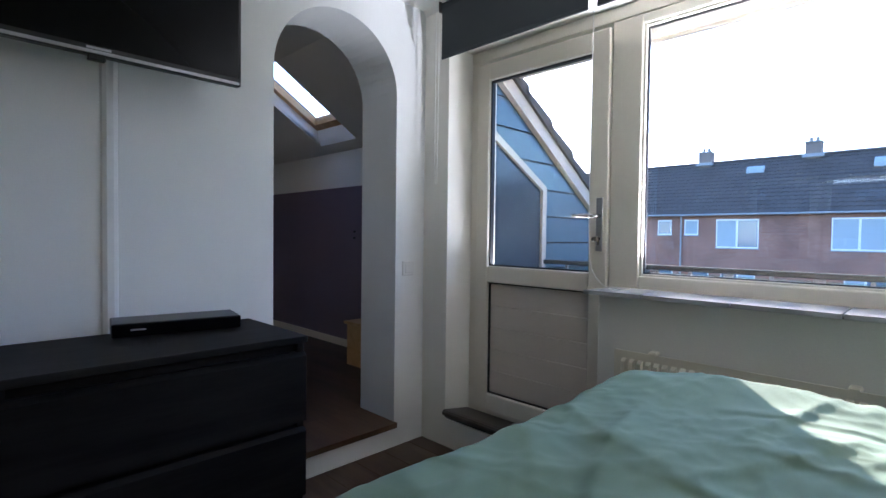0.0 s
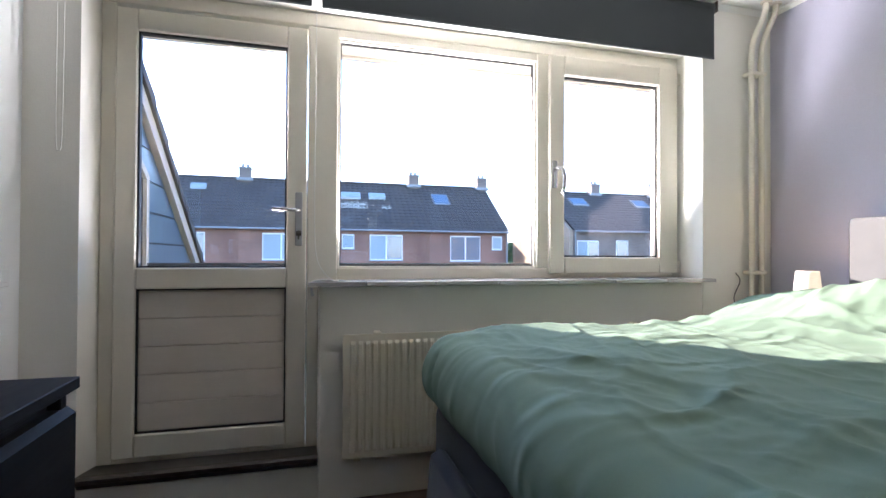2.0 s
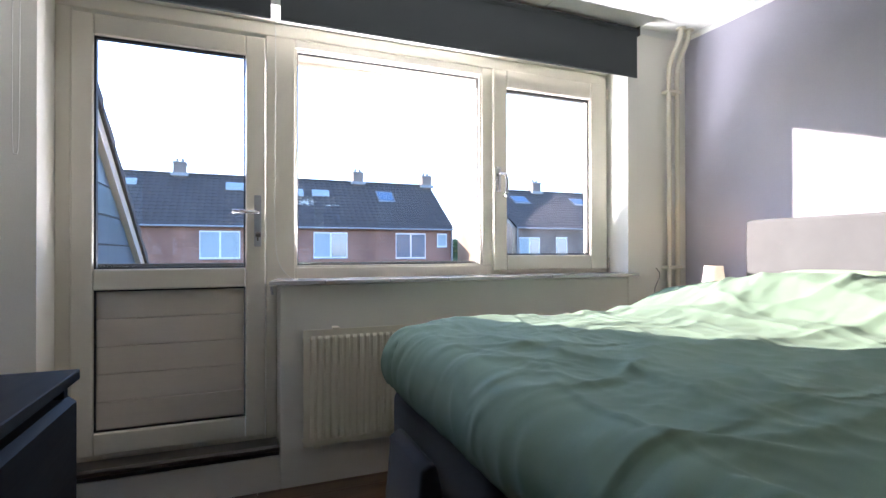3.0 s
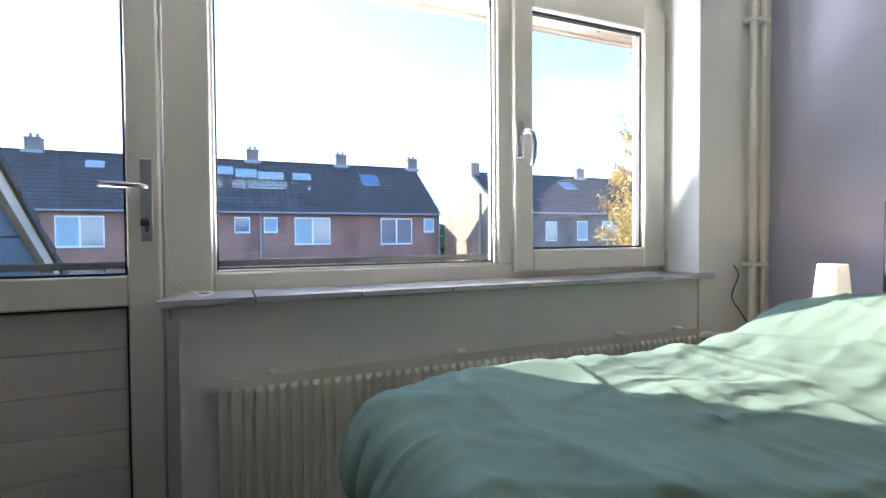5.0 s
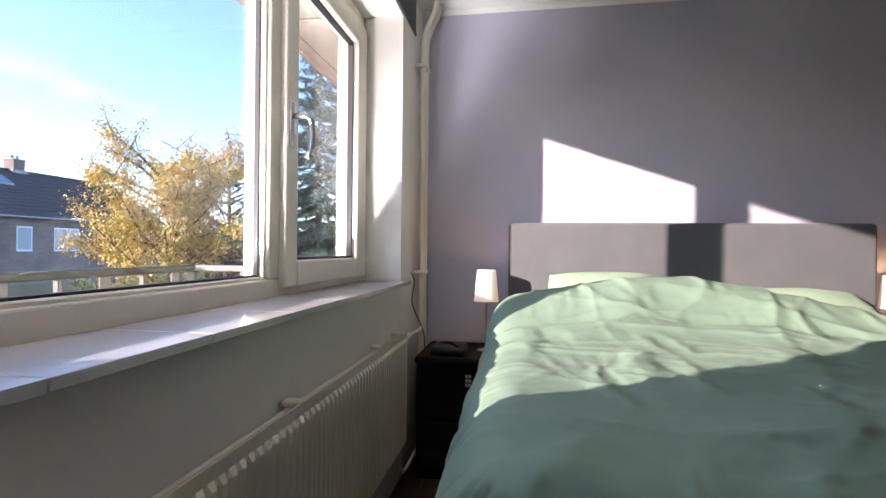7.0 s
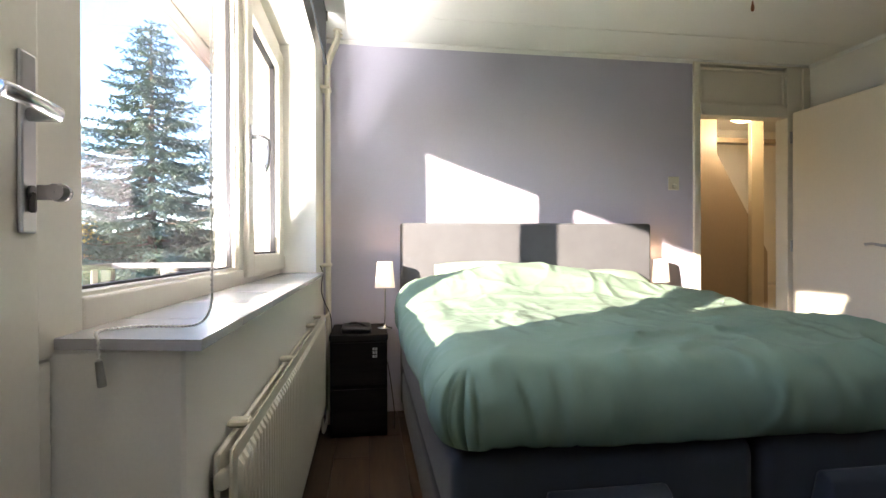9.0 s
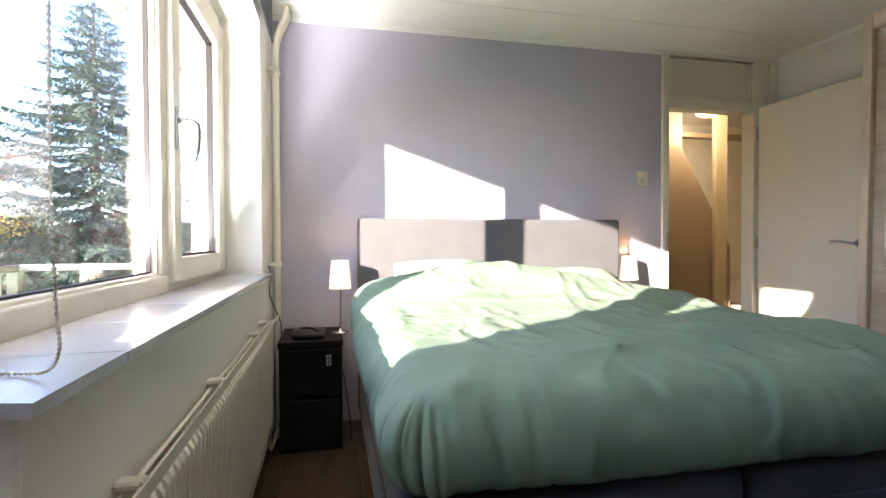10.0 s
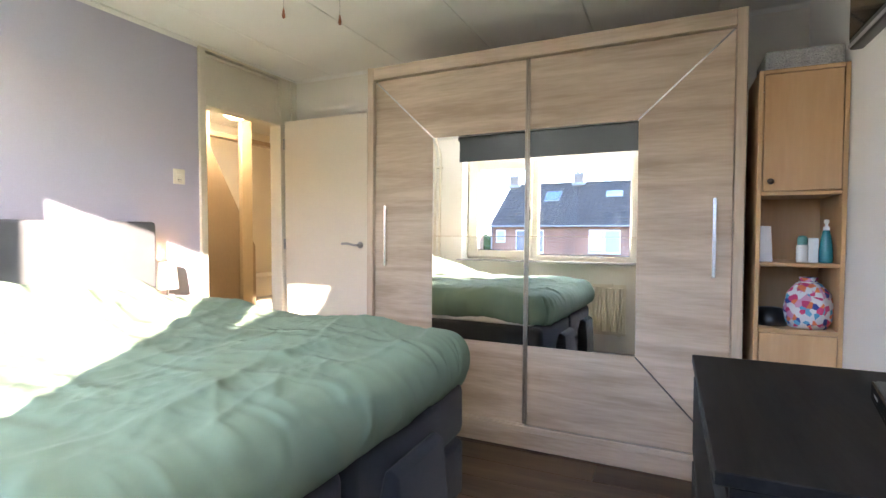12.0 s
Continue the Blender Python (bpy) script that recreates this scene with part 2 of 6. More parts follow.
dk.new(d_base, d_bump.inputs["Normal"])
dk.new(d_bump.outputs["Normal"], dn["Principled BSDF"].inputs["Normal"])
SHEET = mat("white_cotton_sheet", (0.75, 0.76, 0.72), 0.9, var=0.04, grain=300)
SHADE = glow_mat("white_lampshade", (0.80, 0.77, 0.70), (1.0, 0.72, 0.45), 0.05)
BLACK = mat("black_plastic", (0.010, 0.010, 0.011), 0.35, var=0.1)
SCREEN = mat("black_screen_glass", (0.003, 0.003, 0.004), 0.06, var=0.0, spec=0.12)
SILVERPL = mat("silver_plastic", (0.45, 0.45, 0.47), 0.3, metal=0.6, var=0.04)
SOCKET = mat("ivory_plastic", (0.74, 0.70, 0.56), 0.35, var=0.03)
WHITEPL = mat("white_plastic", (0.78, 0.78, 0.77), 0.4, var=0.03)
LANDWALL = mat("warm_cream_landing_paint", (0.74, 0.68, 0.57), 0.7, var=0.04, scale=2)
LANDBROWN = mat("brown_stair_panel_wood", (0.32, 0.235, 0.145), 0.5, var=0.08, scale=3, stretch=(1, 1, 0.3))
LANDWOOD = mat("ochre_painted_stair_wood", (0.50, 0.40, 0.25), 0.5, var=0.05, scale=3, stretch=(1, 1, 0.3))
GLOBE = glow_mat("glowing_ceiling_globe", (0.9, 0.8, 0.5), (1.0, 0.70, 0.30), 1.0)
# outside
BRICK = brick_mat("red_brown_brick", (0.27, 0.115, 0.075), (0.35, 0.16, 0.105), (0.28, 0.21, 0.17))
BRICK2 = brick_mat("buff_brick", (0.32, 0.235, 0.16), (0.38, 0.285, 0.20), (0.33, 0.27, 0.21))
BRICK3 = brick_mat("grey_brown_brick", (0.20, 0.15, 0.125), (0.26, 0.20, 0.165), (0.22, 0.19, 0.17))
ROOFTILE = mat("dark_concrete_rooftile", (0.078, 0.064, 0.054), 0.75, var=0.35, scale=1.2, grain=14, bump=0.2)
WHITEFRAME = mat("white_window_frame", (0.80, 0.80, 0.80), 0.4, var=0.03)
FARGLASS = mat("sky_reflecting_pane", (0.12, 0.18, 0.25), 0.06, var=0.1, scale=0.7, spec=0.9)
CURTAIN = mat("pale_curtain_behind_glass", (0.36, 0.42, 0.45), 0.6, var=0.1, scale=2, stretch=(6, 6, 1))
ZINC = mat("zinc_gutter", (0.28, 0.29, 0.30), 0.5, metal=0.3, var=0.1)
SLATE = mat("blue_grey_cladding_slate", (0.05, 0.11, 0.16), 0.3, var=0.2, scale=3, grain=40, bump=0.1, rnd=0.12, spec=0.6)
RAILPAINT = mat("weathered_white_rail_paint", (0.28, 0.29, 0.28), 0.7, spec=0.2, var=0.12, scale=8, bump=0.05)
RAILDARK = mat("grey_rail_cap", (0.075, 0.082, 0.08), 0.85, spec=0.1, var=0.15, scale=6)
CONCRETE = mat("balcony_concrete", (0.27, 0.26, 0.25), 0.9, var=0.15, scale=3, grain=40, bump=0.2)
SOFFIT = mat("white_soffit_board", (0.52, 0.48, 0.41), 0.6, var=0.05, scale=2)
GRASS = mat("garden_lawn", (0.07, 0.11, 0.035), 0.95, var=0.4, scale=0.35, grain=6)
PAVE = mat("garden_paving", (0.22, 0.20, 0.18), 0.9, var=0.2, scale=1.2, grain=9)
BARK = mat("grey_brown_bark", (0.16, 0.12, 0.09), 0.95, var=0.3, scale=5, grain=30, bump=0.4)
LEAF_Y = mat("yellow_autumn_leaf", (0.58, 0.42, 0.11), 0.7, var=0.35, scale=0.8, grain=4)
NEEDLE = mat("blue_green_needles", (0.15, 0.205, 0.15), 0.8, var=0.4, scale=1.5, grain=9)
HEDGE = mat("green_hedge_leaf", (0.06, 0.10, 0.035), 0.85, var=0.4, scale=1.5, grain=9)

# ---- mesh helpers ----
ORIGIN = {}


def box(bm, x0, x1, y0, y1, z0, z1, bev=0.0, seg=1):
    x0, x1, y0, y1, z0, z1 = min(x0, x1), max(x0, x1), min(y0, y1), max(y0, y1), min(z0, z1), max(z0, z1)
    m = Matrix.Translation(((x0 + x1) / 2, (y0 + y1) / 2, (z0 + z1) / 2)) @ Matrix.Diagonal((x1 - x0, y1 - y0, z1 - z0, 1))
    vs = bmesh.ops.create_cube(bm, size=1, matrix=m)["verts"]
    if bev:
        es = list({e for v in vs for e in v.link_edges})
        bmesh.ops.bevel(bm, geom=es, offset=bev, segments=seg, profile=0.5, affect="EDGES", clamp_overlap=True)
    return bm


def bx(x0, x1, y0, y1, z0, z1, bev=0.0, seg=1):
    return box(bmesh.new(), x0, x1, y0, y1, z0, z1, bev, seg)


def ring(bm, p, n, r, seg):
    n = Vector(n).normalized()
    a = n.orthogonal().normalized()
    b = n.cross(a)
    return [bm.verts.new(Vector(p) + r * (math.cos(2 * math.pi * i / seg) * a + math.sin(2 * math.pi * i / seg) * b)) for i in range(seg)]


def cyl(bm, p0, p1, r0, r1=None, seg=14, caps=True):
    p0, p1 = Vector(p0), Vector(p1)
    a, b = ring(bm, p0, p1 - p0, r0, seg), ring(bm, p1, p1 - p0, r0 if r1 is None else r1, seg)
    for i in range(seg):
        bm.faces.new((a[i], a[(i + 1) % seg], b[(i + 1) % seg], b[i]))
    if caps:
        bm.faces.new(a[::-1])
        bm.faces.new(b)
    return bm


def tube(bm, pts, r, seg=8, taper=1.0):
    pts = [Vector(p) for p in pts]
    prev, up = None, None
    for i, p in enumerate(pts):
        d = (pts[min(i + 1, len(pts) - 1)] - pts[max(i - 1, 0)]).normalized()
        if up is None:
            up = d.orthogonal().normalized()
        up = (up - d * up.dot(d)).normalized()
        sd = d.cross(up)
        rr = r * (1 + (taper - 1) * i / max(1, len(pts) - 1))
        cur = [bm.verts.new(p + rr * (math.cos(2 * math.pi * k / seg) * up + math.sin(2 * math.pi * k / seg) * sd)) for k in range(seg)]
        if prev:
            for k in range(seg):
                bm.faces.new((prev[k], prev[(k + 1) % seg], cur[(k + 1) % seg], cur[k]))
        else:
            bm.faces.new(cur[::-1])
        prev = cur
    bm.faces.new(prev)
    return bm


def lathe(bm, prof, c, seg=24, axis="Z"):
    c, prev = Vector(c), None
    for r, h in prof:
        cur = []
        for k in range(seg):
            a = 2 * math.pi * k / seg
            u, v = r * math.cos(a), r * math.sin(a)
            cur.append(bm.verts.new(c + Vector({"Z": (u, v, h), "Y": (u, h, v), "X": (h, u, v)}[axis])))
        if prev:
            for k in range(seg):
                bm.faces.new((prev[k], prev[(k + 1) % seg], cur[(k + 1) % seg], cur[k]))
        prev = cur
    return bm


def prism(bm, poly, axis, a, b):
    """A flat outline of (u, v) points pushed from a to b along one axis; u, v are the other two axes in order."""
    def pt(u, v, w):
        return {"X": (w, u, v), "Y": (u, w, v), "Z": (u, v, w)}[axis]
    f = [bm.verts.new(pt(u, v, a)) for u, v in poly]
    g = [bm.verts.new(pt(u, v, b)) for u, v in poly]
    bm.faces.new(f)
    bm.faces.new(g[::-1])
    n = len(poly)
    for i in range(n):
        bm.faces.new((f[i], g[i], g[(i + 1) % n], f[(i + 1) % n]))
    return bm


def mesh_of(name, bm, material, smooth=False):
    bmesh.ops.recalc_face_normals(bm, faces=bm.faces)
    me = bpy.data.meshes.new(name)
    if smooth:
        for f in bm.faces:
            f.smooth = True
    bm.to_mesh(me)
    bm.free()
    for m in material if isinstance(material, (list, tuple)) else (material,):
        me.materials.append(m)
    return me


def solid(name, bm, material, label="", category="", group="", kind="", smooth=False):
    ob = new(name, mesh_of(name, bm, material, smooth))
    ORIGIN[ob] = Vector((0, 0, 0))
    return tagged(ob, label, category, group, kind)


def thing(name, at, label, category, group="", kind=""):
    ob = new(name)
    ob.empty_display_size = 0.1
    ob.location = at
    ORIGIN[ob] = Vector(at)
    return tagged(ob, label, category, group, kind)


def part(name, bm, material, parent, label="", smooth=False):
    o = ORIGIN[parent]
    bmesh.ops.translate(bm, verts=bm.verts, vec=-o)
    ob = new(name, mesh_of(name, bm, material, smooth))
    ob.parent = parent
    ORIGIN[ob] = o
    return tagged(ob, label)


def piece(name, mesh, parent, m):
    ob = new(name, mesh)
    ob.parent = parent
    ob.matrix_basis = m
    return ob

# ---- the room ----
XW, XE, YN, YS, H = -0.35, 3.403, -0.20, -3.962, 2.572
floor = solid("floor", bx(XW - 0.1, XE + 0.06, YS - 0.1, YN + 0.1, -0.12, -0.012), SEAL, "dark brown laminate floor of the bedroom", kind="structure")

bm = bmesh.new()
xs = [XW - 0.3, 0.12, 0.84, 1.56, 2.28, 3.0, XE + 0.3]
for a, b in zip(xs, xs[1:]):
    box(bm, a + 0.003, b - 0.003, YS - 0.3, YN + 0.3, H, H + 0.03, 0.003)
box(bm, XW - 0.3, XE + 0.3, YS - 0.3, YN + 0.3, H + 0.006, H + 0.2)
solid("ceiling", bm, CEIL, "off-white panelled ceiling with narrow seams", kind="structure")

# north wall, window and balcony door side
FX0, FX1, FZ1, SILLZ = -0.15, 2.915, 2.325, 0.965
bm = bmesh.new()
box(bm, XW - 0.3, FX0, YN, 0.14, -0.1, H)
box(bm, FX1, XE + 0.3, YN, 0.14, -0.1, H)
box(bm, FX0, FX1, YN, 0.14, FZ1, H)
box(bm, FX0, 0.80, YN, -0.002, -0.1, 0.162)
box(bm, FX0, 0.80, -0.001, 0.14, -0.1, 0.155)
box(bm, 0.80, FX1, YN, 0.14, -0.1, 0.9785, 0.006)
solid("wall_north", bm, CREAM_WALL, "cream plastered window wall", kind="structure")

# west wall with the arch
AY0, AY1, AR = -1.165, -0.42, 0.3725
AC, AS = (AY0 + AY1) / 2, 2.02
STEP = 0.145
bm = bmesh.new()
box(bm, XW - 0.33, XW, YS - 0.3, AY0, -0.1, H)
box(bm, XW - 0.33, XW, AY1, 0.14, -0.1, H)
box(bm, XW - 0.33, XW, AY0, AY1, -0.1, STEP - 0.03)
arc = [(AC + AR * math.cos(math.pi * i / 28), AS + AR * math.sin(math.pi * i / 28)) for i in range(29)]
for (u0, v0), (u1, v1) in zip(arc, arc[1:]):
    prism(bm, [(u0, v0), (u0, H), (u1, H), (u1, v1)], "X", XW - 0.33, XW)
bmesh.ops.remove_doubles(bm, verts=bm.verts, dist=0.0005)
solid("wall_west", bm, WHITE_WALL, "white plastered wall with a round-arched opening", kind="structure")
solid("arch_step", prism(bmesh.new(), [(AY0, STEP - 0.03), (AY1 + 0.004, STEP - 0.03), (AY1 + 0.004, STEP), (AY0, STEP)], "X", XW - 0.33, XW + 0.025), FLOORWOOD, "dark wooden step board in the arch", kind="structure")

# east wall, lilac, with the door to the landing
DY0, DY1, DZ = -3.02, -3.765, 2.15
bm = bmesh.new()
box(bm, XE, XE + 0.10, -2.963, YN + 0.3, -0.1, H)
solid("wall_east", bm, LILAC, "lilac painted bedroom wall", kind="structure")
bm = bmesh.new()
box(bm, XW - 0.3, XE + 0.10, YS - 0.12, YS, -0.1, H)
solid("wall_south", bm, CREAM_WALL, "cream wall behind the wardrobe", kind="structure")
door_frame = thing("door_frame", (XE, -3.4, 0), "cream painted door frame with a panelled transom", "door frame", kind="structure")
part("post", bx(XE - 0.018, XE + 0.10, DY0, -2.963, 0, H - 0.03, 0.004), PAINTWOOD, door_frame)
part("post", bx(XE - 0.018, XE + 0.10, -3.895, DY1, 0, H - 0.03, 0.004), PAINTWOOD, door_frame)
part("trim", bx(XE - 0.030, XE + 0.10, YS + 0.002, -3.897, 0, H - 0.03, 0.004), PAINTWOOD, door_frame)
part("trim", bx(XE - 0.026, XE - 0.019, -2.99, -2.958, 0, H - 0.03, 0.003), PAINTWOOD, door_frame)
part("head", bx(XE - 0.022, XE + 0.10, DY1 + 0.001, DY0 - 0.001, DZ, DZ + 0.085, 0.004), PAINTWOOD, door_frame)
part("transom_panel", bx(XE + 0.012, XE + 0.05, DY1 + 0.001, DY0 - 0.001, DZ + 0.086, H - 0.045), PAINTWOOD, door_frame)
for za, zb in ((DZ + 0.087, DZ + 0.11), (H - 0.07, H - 0.046)):
    part("moulding", bx(XE - 0.004, XE + 0.012, DY1 + 0.002, DY0 - 0.002, za, zb, 0.004), PAINTWOOD, door_frame)
for ya, yb in ((DY0 - 0.025, DY0 - 0.002), (DY1 + 0.002, DY1 + 0.025)):
    part("moulding", bx(XE - 0.004, XE + 0.012, yb, ya, DZ + 0.111, H - 0.071, 0.004), PAINTWOOD, door_frame)
part("top_rail", bx(XE - 0.012, XE + 0.10, YS + 0.002, -2.963, H - 0.0295, H - 0.001), PAINTWOOD, door_frame)
# narrow cove along the ceiling
bm = bmesh.new()
prism(bm, [(XE - 0.001, H - 0.030), (XE - 0.022, H - 0.001), (XE - 0.001, H - 0.001)], "Y", YS, YN)
prism(bm, [(XE - 0.024, H - 0.001), (XE - 0.024, H - 0.012), (XE - 0.014, H - 0.012), (XE - 0.014, H - 0.001)], "Y", YS, YN)
solid("trim_ceiling_east", bm, CEIL, "white ceiling cove", kind="structure")
solid("trim_ceiling_south", prism(bmesh.new(), [(YS + 0.001, H - 0.025), (YS + 0.02, H - 0.001), (YS + 0.001, H - 0.001)], "X", XW, XE - 0.03), CEIL, "white ceiling cove", kind="structure")
solid("trim_ceiling_north", prism(bmesh.new(), [(YN - 0.001, H - 0.03), (YN - 0.022, H - 0.001), (YN - 0.001, H - 0.001)], "X", XW, XE - 0.03), CEIL, "white ceiling cove", kind="structure")

# inner door, standing open along the south wall
inner = thing("door_1", (3.37, -3.80, 0), "flat cream bedroom door standing wide open", "door", kind="structure")
part("leaf", bx(2.54, 3.37, -3.835, -3.795, 0.012, 2.188, 0.003), DOORPAINT, inner)
h = part("door_handle", lathe(bmesh.new(), [(0.001, 0.0), (0.026, 0.0), (0.026, 0.008), (0.010, 0.010), (0.010, 0.045)], (2.605, -3.795, 1.145), 20, "Y"), STEEL_DULL, inner, "curved steel lever handle", smooth=True)
part("lever", tube(bmesh.new(), [(2.605, -3.752, 1.145), (2.64, -3.748, 1.146), (2.70, -3.748, 1.158), (2.755, -3.752, 1.155)], 0.009, 10), STEEL_DULL, h, smooth=True)
for z in (0.25, 1.1, 1.95):
    part("hinge", cyl(bmesh.new(), (3.374, -3.79, z), (3.374, -3.79, z + 0.09), 0.008), STEEL_DULL, inner)

# ---- window and balcony door ----
win = thing("window_1", (1.86, 0.05, 1.0), "cream plastic window with a fixed pane and a tilt casement", "window", kind="structure")


def bar(x0, x1, y0, y1, z0, z1, parent, name="frame", b=0.006, m=PVC):
    return part(name, bx(x0, x1, y0, y1, z0, z1, b, 2), m, parent)


bar(0.745, 0.890, 0.0, 0.09, SILLZ + 0.001, 2.255, win)
bar(1.980, 2.062, 0.0, 0.09, 1.057, 2.255, win)
bar(2.872, FX1 - 0.001, 0.0, 0.09, SILLZ + 0.001, 2.255, win)
bar(0.891, 1.979, 0.0, 0.09, 2.210, 2.255, win)
bar(0.891, 2.871, 0.0, 0.09, SILLZ + 0.001, 1.056, win)
bar(2.063, 2.871, 0.0, 0.09, 2.236, 2.255, win)
# glazing beads round the fixed pane
for x0, x1, z0, z1 in ((0.885, 0.902, 1.05, 2.215), (1.968, 1.985, 1.05, 2.215), (0.903, 1.967, 1.05, 1.066), (0.903, 1.967, 2.199, 2.215)):
    part("bead", bx(x0, x1, 0.012, 0.045, z0, z1, 0.003), PVC, win)
for x0, x1, z0, z1 in ((0.902, 0.908, 1.066, 2.199), (1.962, 1.968, 1.066, 2.199), (0.909, 1.961, 1.066, 1.072), (0.909, 1.961, 2.193, 2.199)):
    part("seal", bx(x0, x1, 0.030, 0.046, z0, z1), SEAL, win)
p = part("pane", bx(0.905, 1.965, 0.046, 0.054, 1.068, 2.197), GLASS, win)
p.visible_shadow = False
# casement
cas = part("casement", bx(2.047, 2.140, -0.022, 0.06, 1.022, 2.255, 0.008, 2), PVC, win)
for x0, x1, z0, z1 in ((2.768, 2.898, 1.022, 2.255), (2.141, 2.767, 1.022, 1.115), (2.141, 2.767, 2.143, 2.255)):
    part("rail", bx(x0, x1, -0.022, 0.06, z0, z1, 0.008, 2), PVC, cas)
for x0, x1, z0, z1 in ((2.141, 2.150, 1.116, 2.142), (2.758, 2.767, 1.116, 2.142), (2.151, 2.757, 1.116, 1.125), (2.151, 2.757, 2.133, 2.142)):
    part("seal", bx(x0, x1, 0.004, 0.03, z0, z1), SEAL, cas)
p = part("pane", bx(2.146, 2.762, 0.028, 0.036, 1.12, 2.138), GLASS, cas)
p.visible_shadow = False
hd = part("window_handle", bx(2.060, 2.092, -0.032, -0.022, 1.50, 1.655, 0.012, 3), CHROME, cas, "polished steel window handle", smooth=True)
part("grip", tube(bmesh.new(), [(2.076, -0.03, 1.605), (2.078, -0.075, 1.608), (2.094, -0.088, 1.597), (2.103, -0.090, 1.555), (2.103, -0.086, 1.505), (2.095, -0.076, 1.465)], 0.011, 10), CHROME, hd, smooth=True)
for z in (1.06, 2.19):
    part("hinge", cyl(bmesh.new(), (2.905, -0.02, z - 0.035), (2.905, -0.02, z + 0.035), 0.008), PVC, cas)

# outer frame of the door
bdoor = thing("door_2", (0.32, 0.0, 0.2), "cream plastic balcony door, half glazed, with a ribbed lower panel", "door", kind="structure")
bar(FX0 + 0.001, -0.088, 0.0, 0.09, 0.156, 2.255, bdoor)
bar(FX0 + 0.001, FX1 - 0.001, 0.0, 0.09, 2.256, FZ1 - 0.001, bdoor, "head")
bar(-0.087, 0.744, 0.0, 0.09, 0.157, 0.205, bdoor, "threshold")
bar(0.745, 0.799, 0.0, 0.09, 0.157, SILLZ, bdoor)
leaf = part("leaf", bx(-0.086, 0.0, -0.018, 0.055, 0.207, 2.232, 0.007, 2), PVC, bdoor)
for x0, x1, z0, z1 in ((0.648, 0.742, 0.207, 2.232), (0.001, 0.647, 2.135, 2.232), (0.001, 0.647, 0.962, 1.058), (0.001, 0.647, 0.207, 0.308)):
    part("rail", bx(x0, x1, -0.018, 0.055, z0, z1, 0.007, 2), PVC, leaf)
for x0, x1, z0, z1 in ((0.001, 0.009, 1.059, 2.134), (0.639, 0.647, 1.059, 2.134), (0.010, 0.638, 1.059, 1.067), (0.010, 0.638, 2.126, 2.134),
                       (0.001, 0.007, 0.309, 0.961), (0.641, 0.647, 0.309, 0.961), (0.008, 0.640, 0.309, 0.315), (0.008, 0.640, 0.955, 0.961)):
    part("seal", bx(x0, x1, 0.0, 0.03, z0, z1), SEAL, leaf)
p = part("pane", bx(0.005, 0.643, 0.026, 0.034, 1.063, 2.130), GLASS, leaf)
p.visible_shadow = False
for i in range(5):
    z0 = 0.316 + i * 0.1278
    part("board", bx(0.008, 0.640, 0.010, 0.035, z0, z0 + 0.1262, 0.003), PANELWOOD, leaf)
pl = part("lock_plate", bx(0.688, 0.722, -0.026, -0.018, 1.165, 1.425, 0.006, 2), STEEL_DULL, leaf, "satin steel lock plate", smooth=False)
part("lever", tube(bmesh.new(), [(0.705, -0.024, 1.335), (0.705, -0.062, 1.335), (0.690, -0.070, 1.335), (0.64, -0.072, 1.337), (0.585, -0.070, 1.338)], 0.010, 10), CHROME, pl, smooth=True)
part("keyhole", cyl(bmesh.new(), (0.705, -0.027, 1.225), (0.705, -0.031, 1.225), 0.009), BLACK, pl)
part("cylinder_lock", bx(0.701, 0.709, -0.034, -0.026, 1.195, 1.225, 0.002), DARKMETAL, pl)
part("key", bx(0.7045, 0.7065, -0.055, -0.034, 1.213, 1.235, 0.001), DARKMETAL, pl)
part("thumb_turn", lathe(bmesh.new(), [(0.001, -0.012), (0.012, -0.012), (0.014, 0.0), (0.012, 0.012), (0.001, 0.012)], (0.7055, -0.064, 1.224), 14, "X"), DARKMETAL, pl)

solid("door_sill", prism(bmesh.new(), [(-0.226, 0.194), (-0.214, 0.188), (-0.19, 0.1625), (-0.003, 0.1625), (-0.003, 0.184), (-0.19, 0.217), (-0.215, 0.218), (-0.226, 0.210)], "X", FX0 + 0.002, 0.798), DARKSILL, "dark brown wooden door sill", kind="structure")

# added upstand, unseen from indoors; keeps the fill lamps' reflection off the railing
solid("outer_window_sill", prism(bmesh.new(), [(0.139, 0.945), (0.158, 0.945), (0.158, 1.030), (0.150, 1.044), (0.139, 1.044)], "X", FX0 + 0.002, FX1 + 0.06), ZINC, "unseen grey upstand added outside the window to block lamp spill", kind="structure")

# tiled window sill
sill = thing("window_sill", (1.86, -0.12, SILLZ), "window sill of grey glazed tiles", "window sill", kind="structure")
part("mortar_bed", bx(0.812, 2.962, -0.228, -0.001, 0.9795, 0.986), GROUT, sill)
joints = [1.010, 1.338, 1.661, 1.986, 2.318, 2.645, 2.967]
part("tile", prism(bmesh.new(), [(0.80, -0.002), (0.75, -0.242), (1.008, -0.242), (1.008, -0.002)], "Z", 0.980, 0.998), TILE, sill)
for a, b in zip(joints, joints[1:]):
    part("tile", bx(a + 0.0025, min(b - 0.0025, 2.967), -0.242, -0.002 if b < 2.9 else YN + 0.0, 0.980, 0.998, 0.0012), TILE, sill) if b < 2.9 else part("tile", prism(bmesh.new(), [(a + 0.0025, -0.242), (2.967, -0.242), (2.967, YN - 0.001), (2.913, YN - 0.001), (2.913, -0.002), (a + 0.0025, -0.002)], "Z", 0.980, 0.998), TILE, sill)

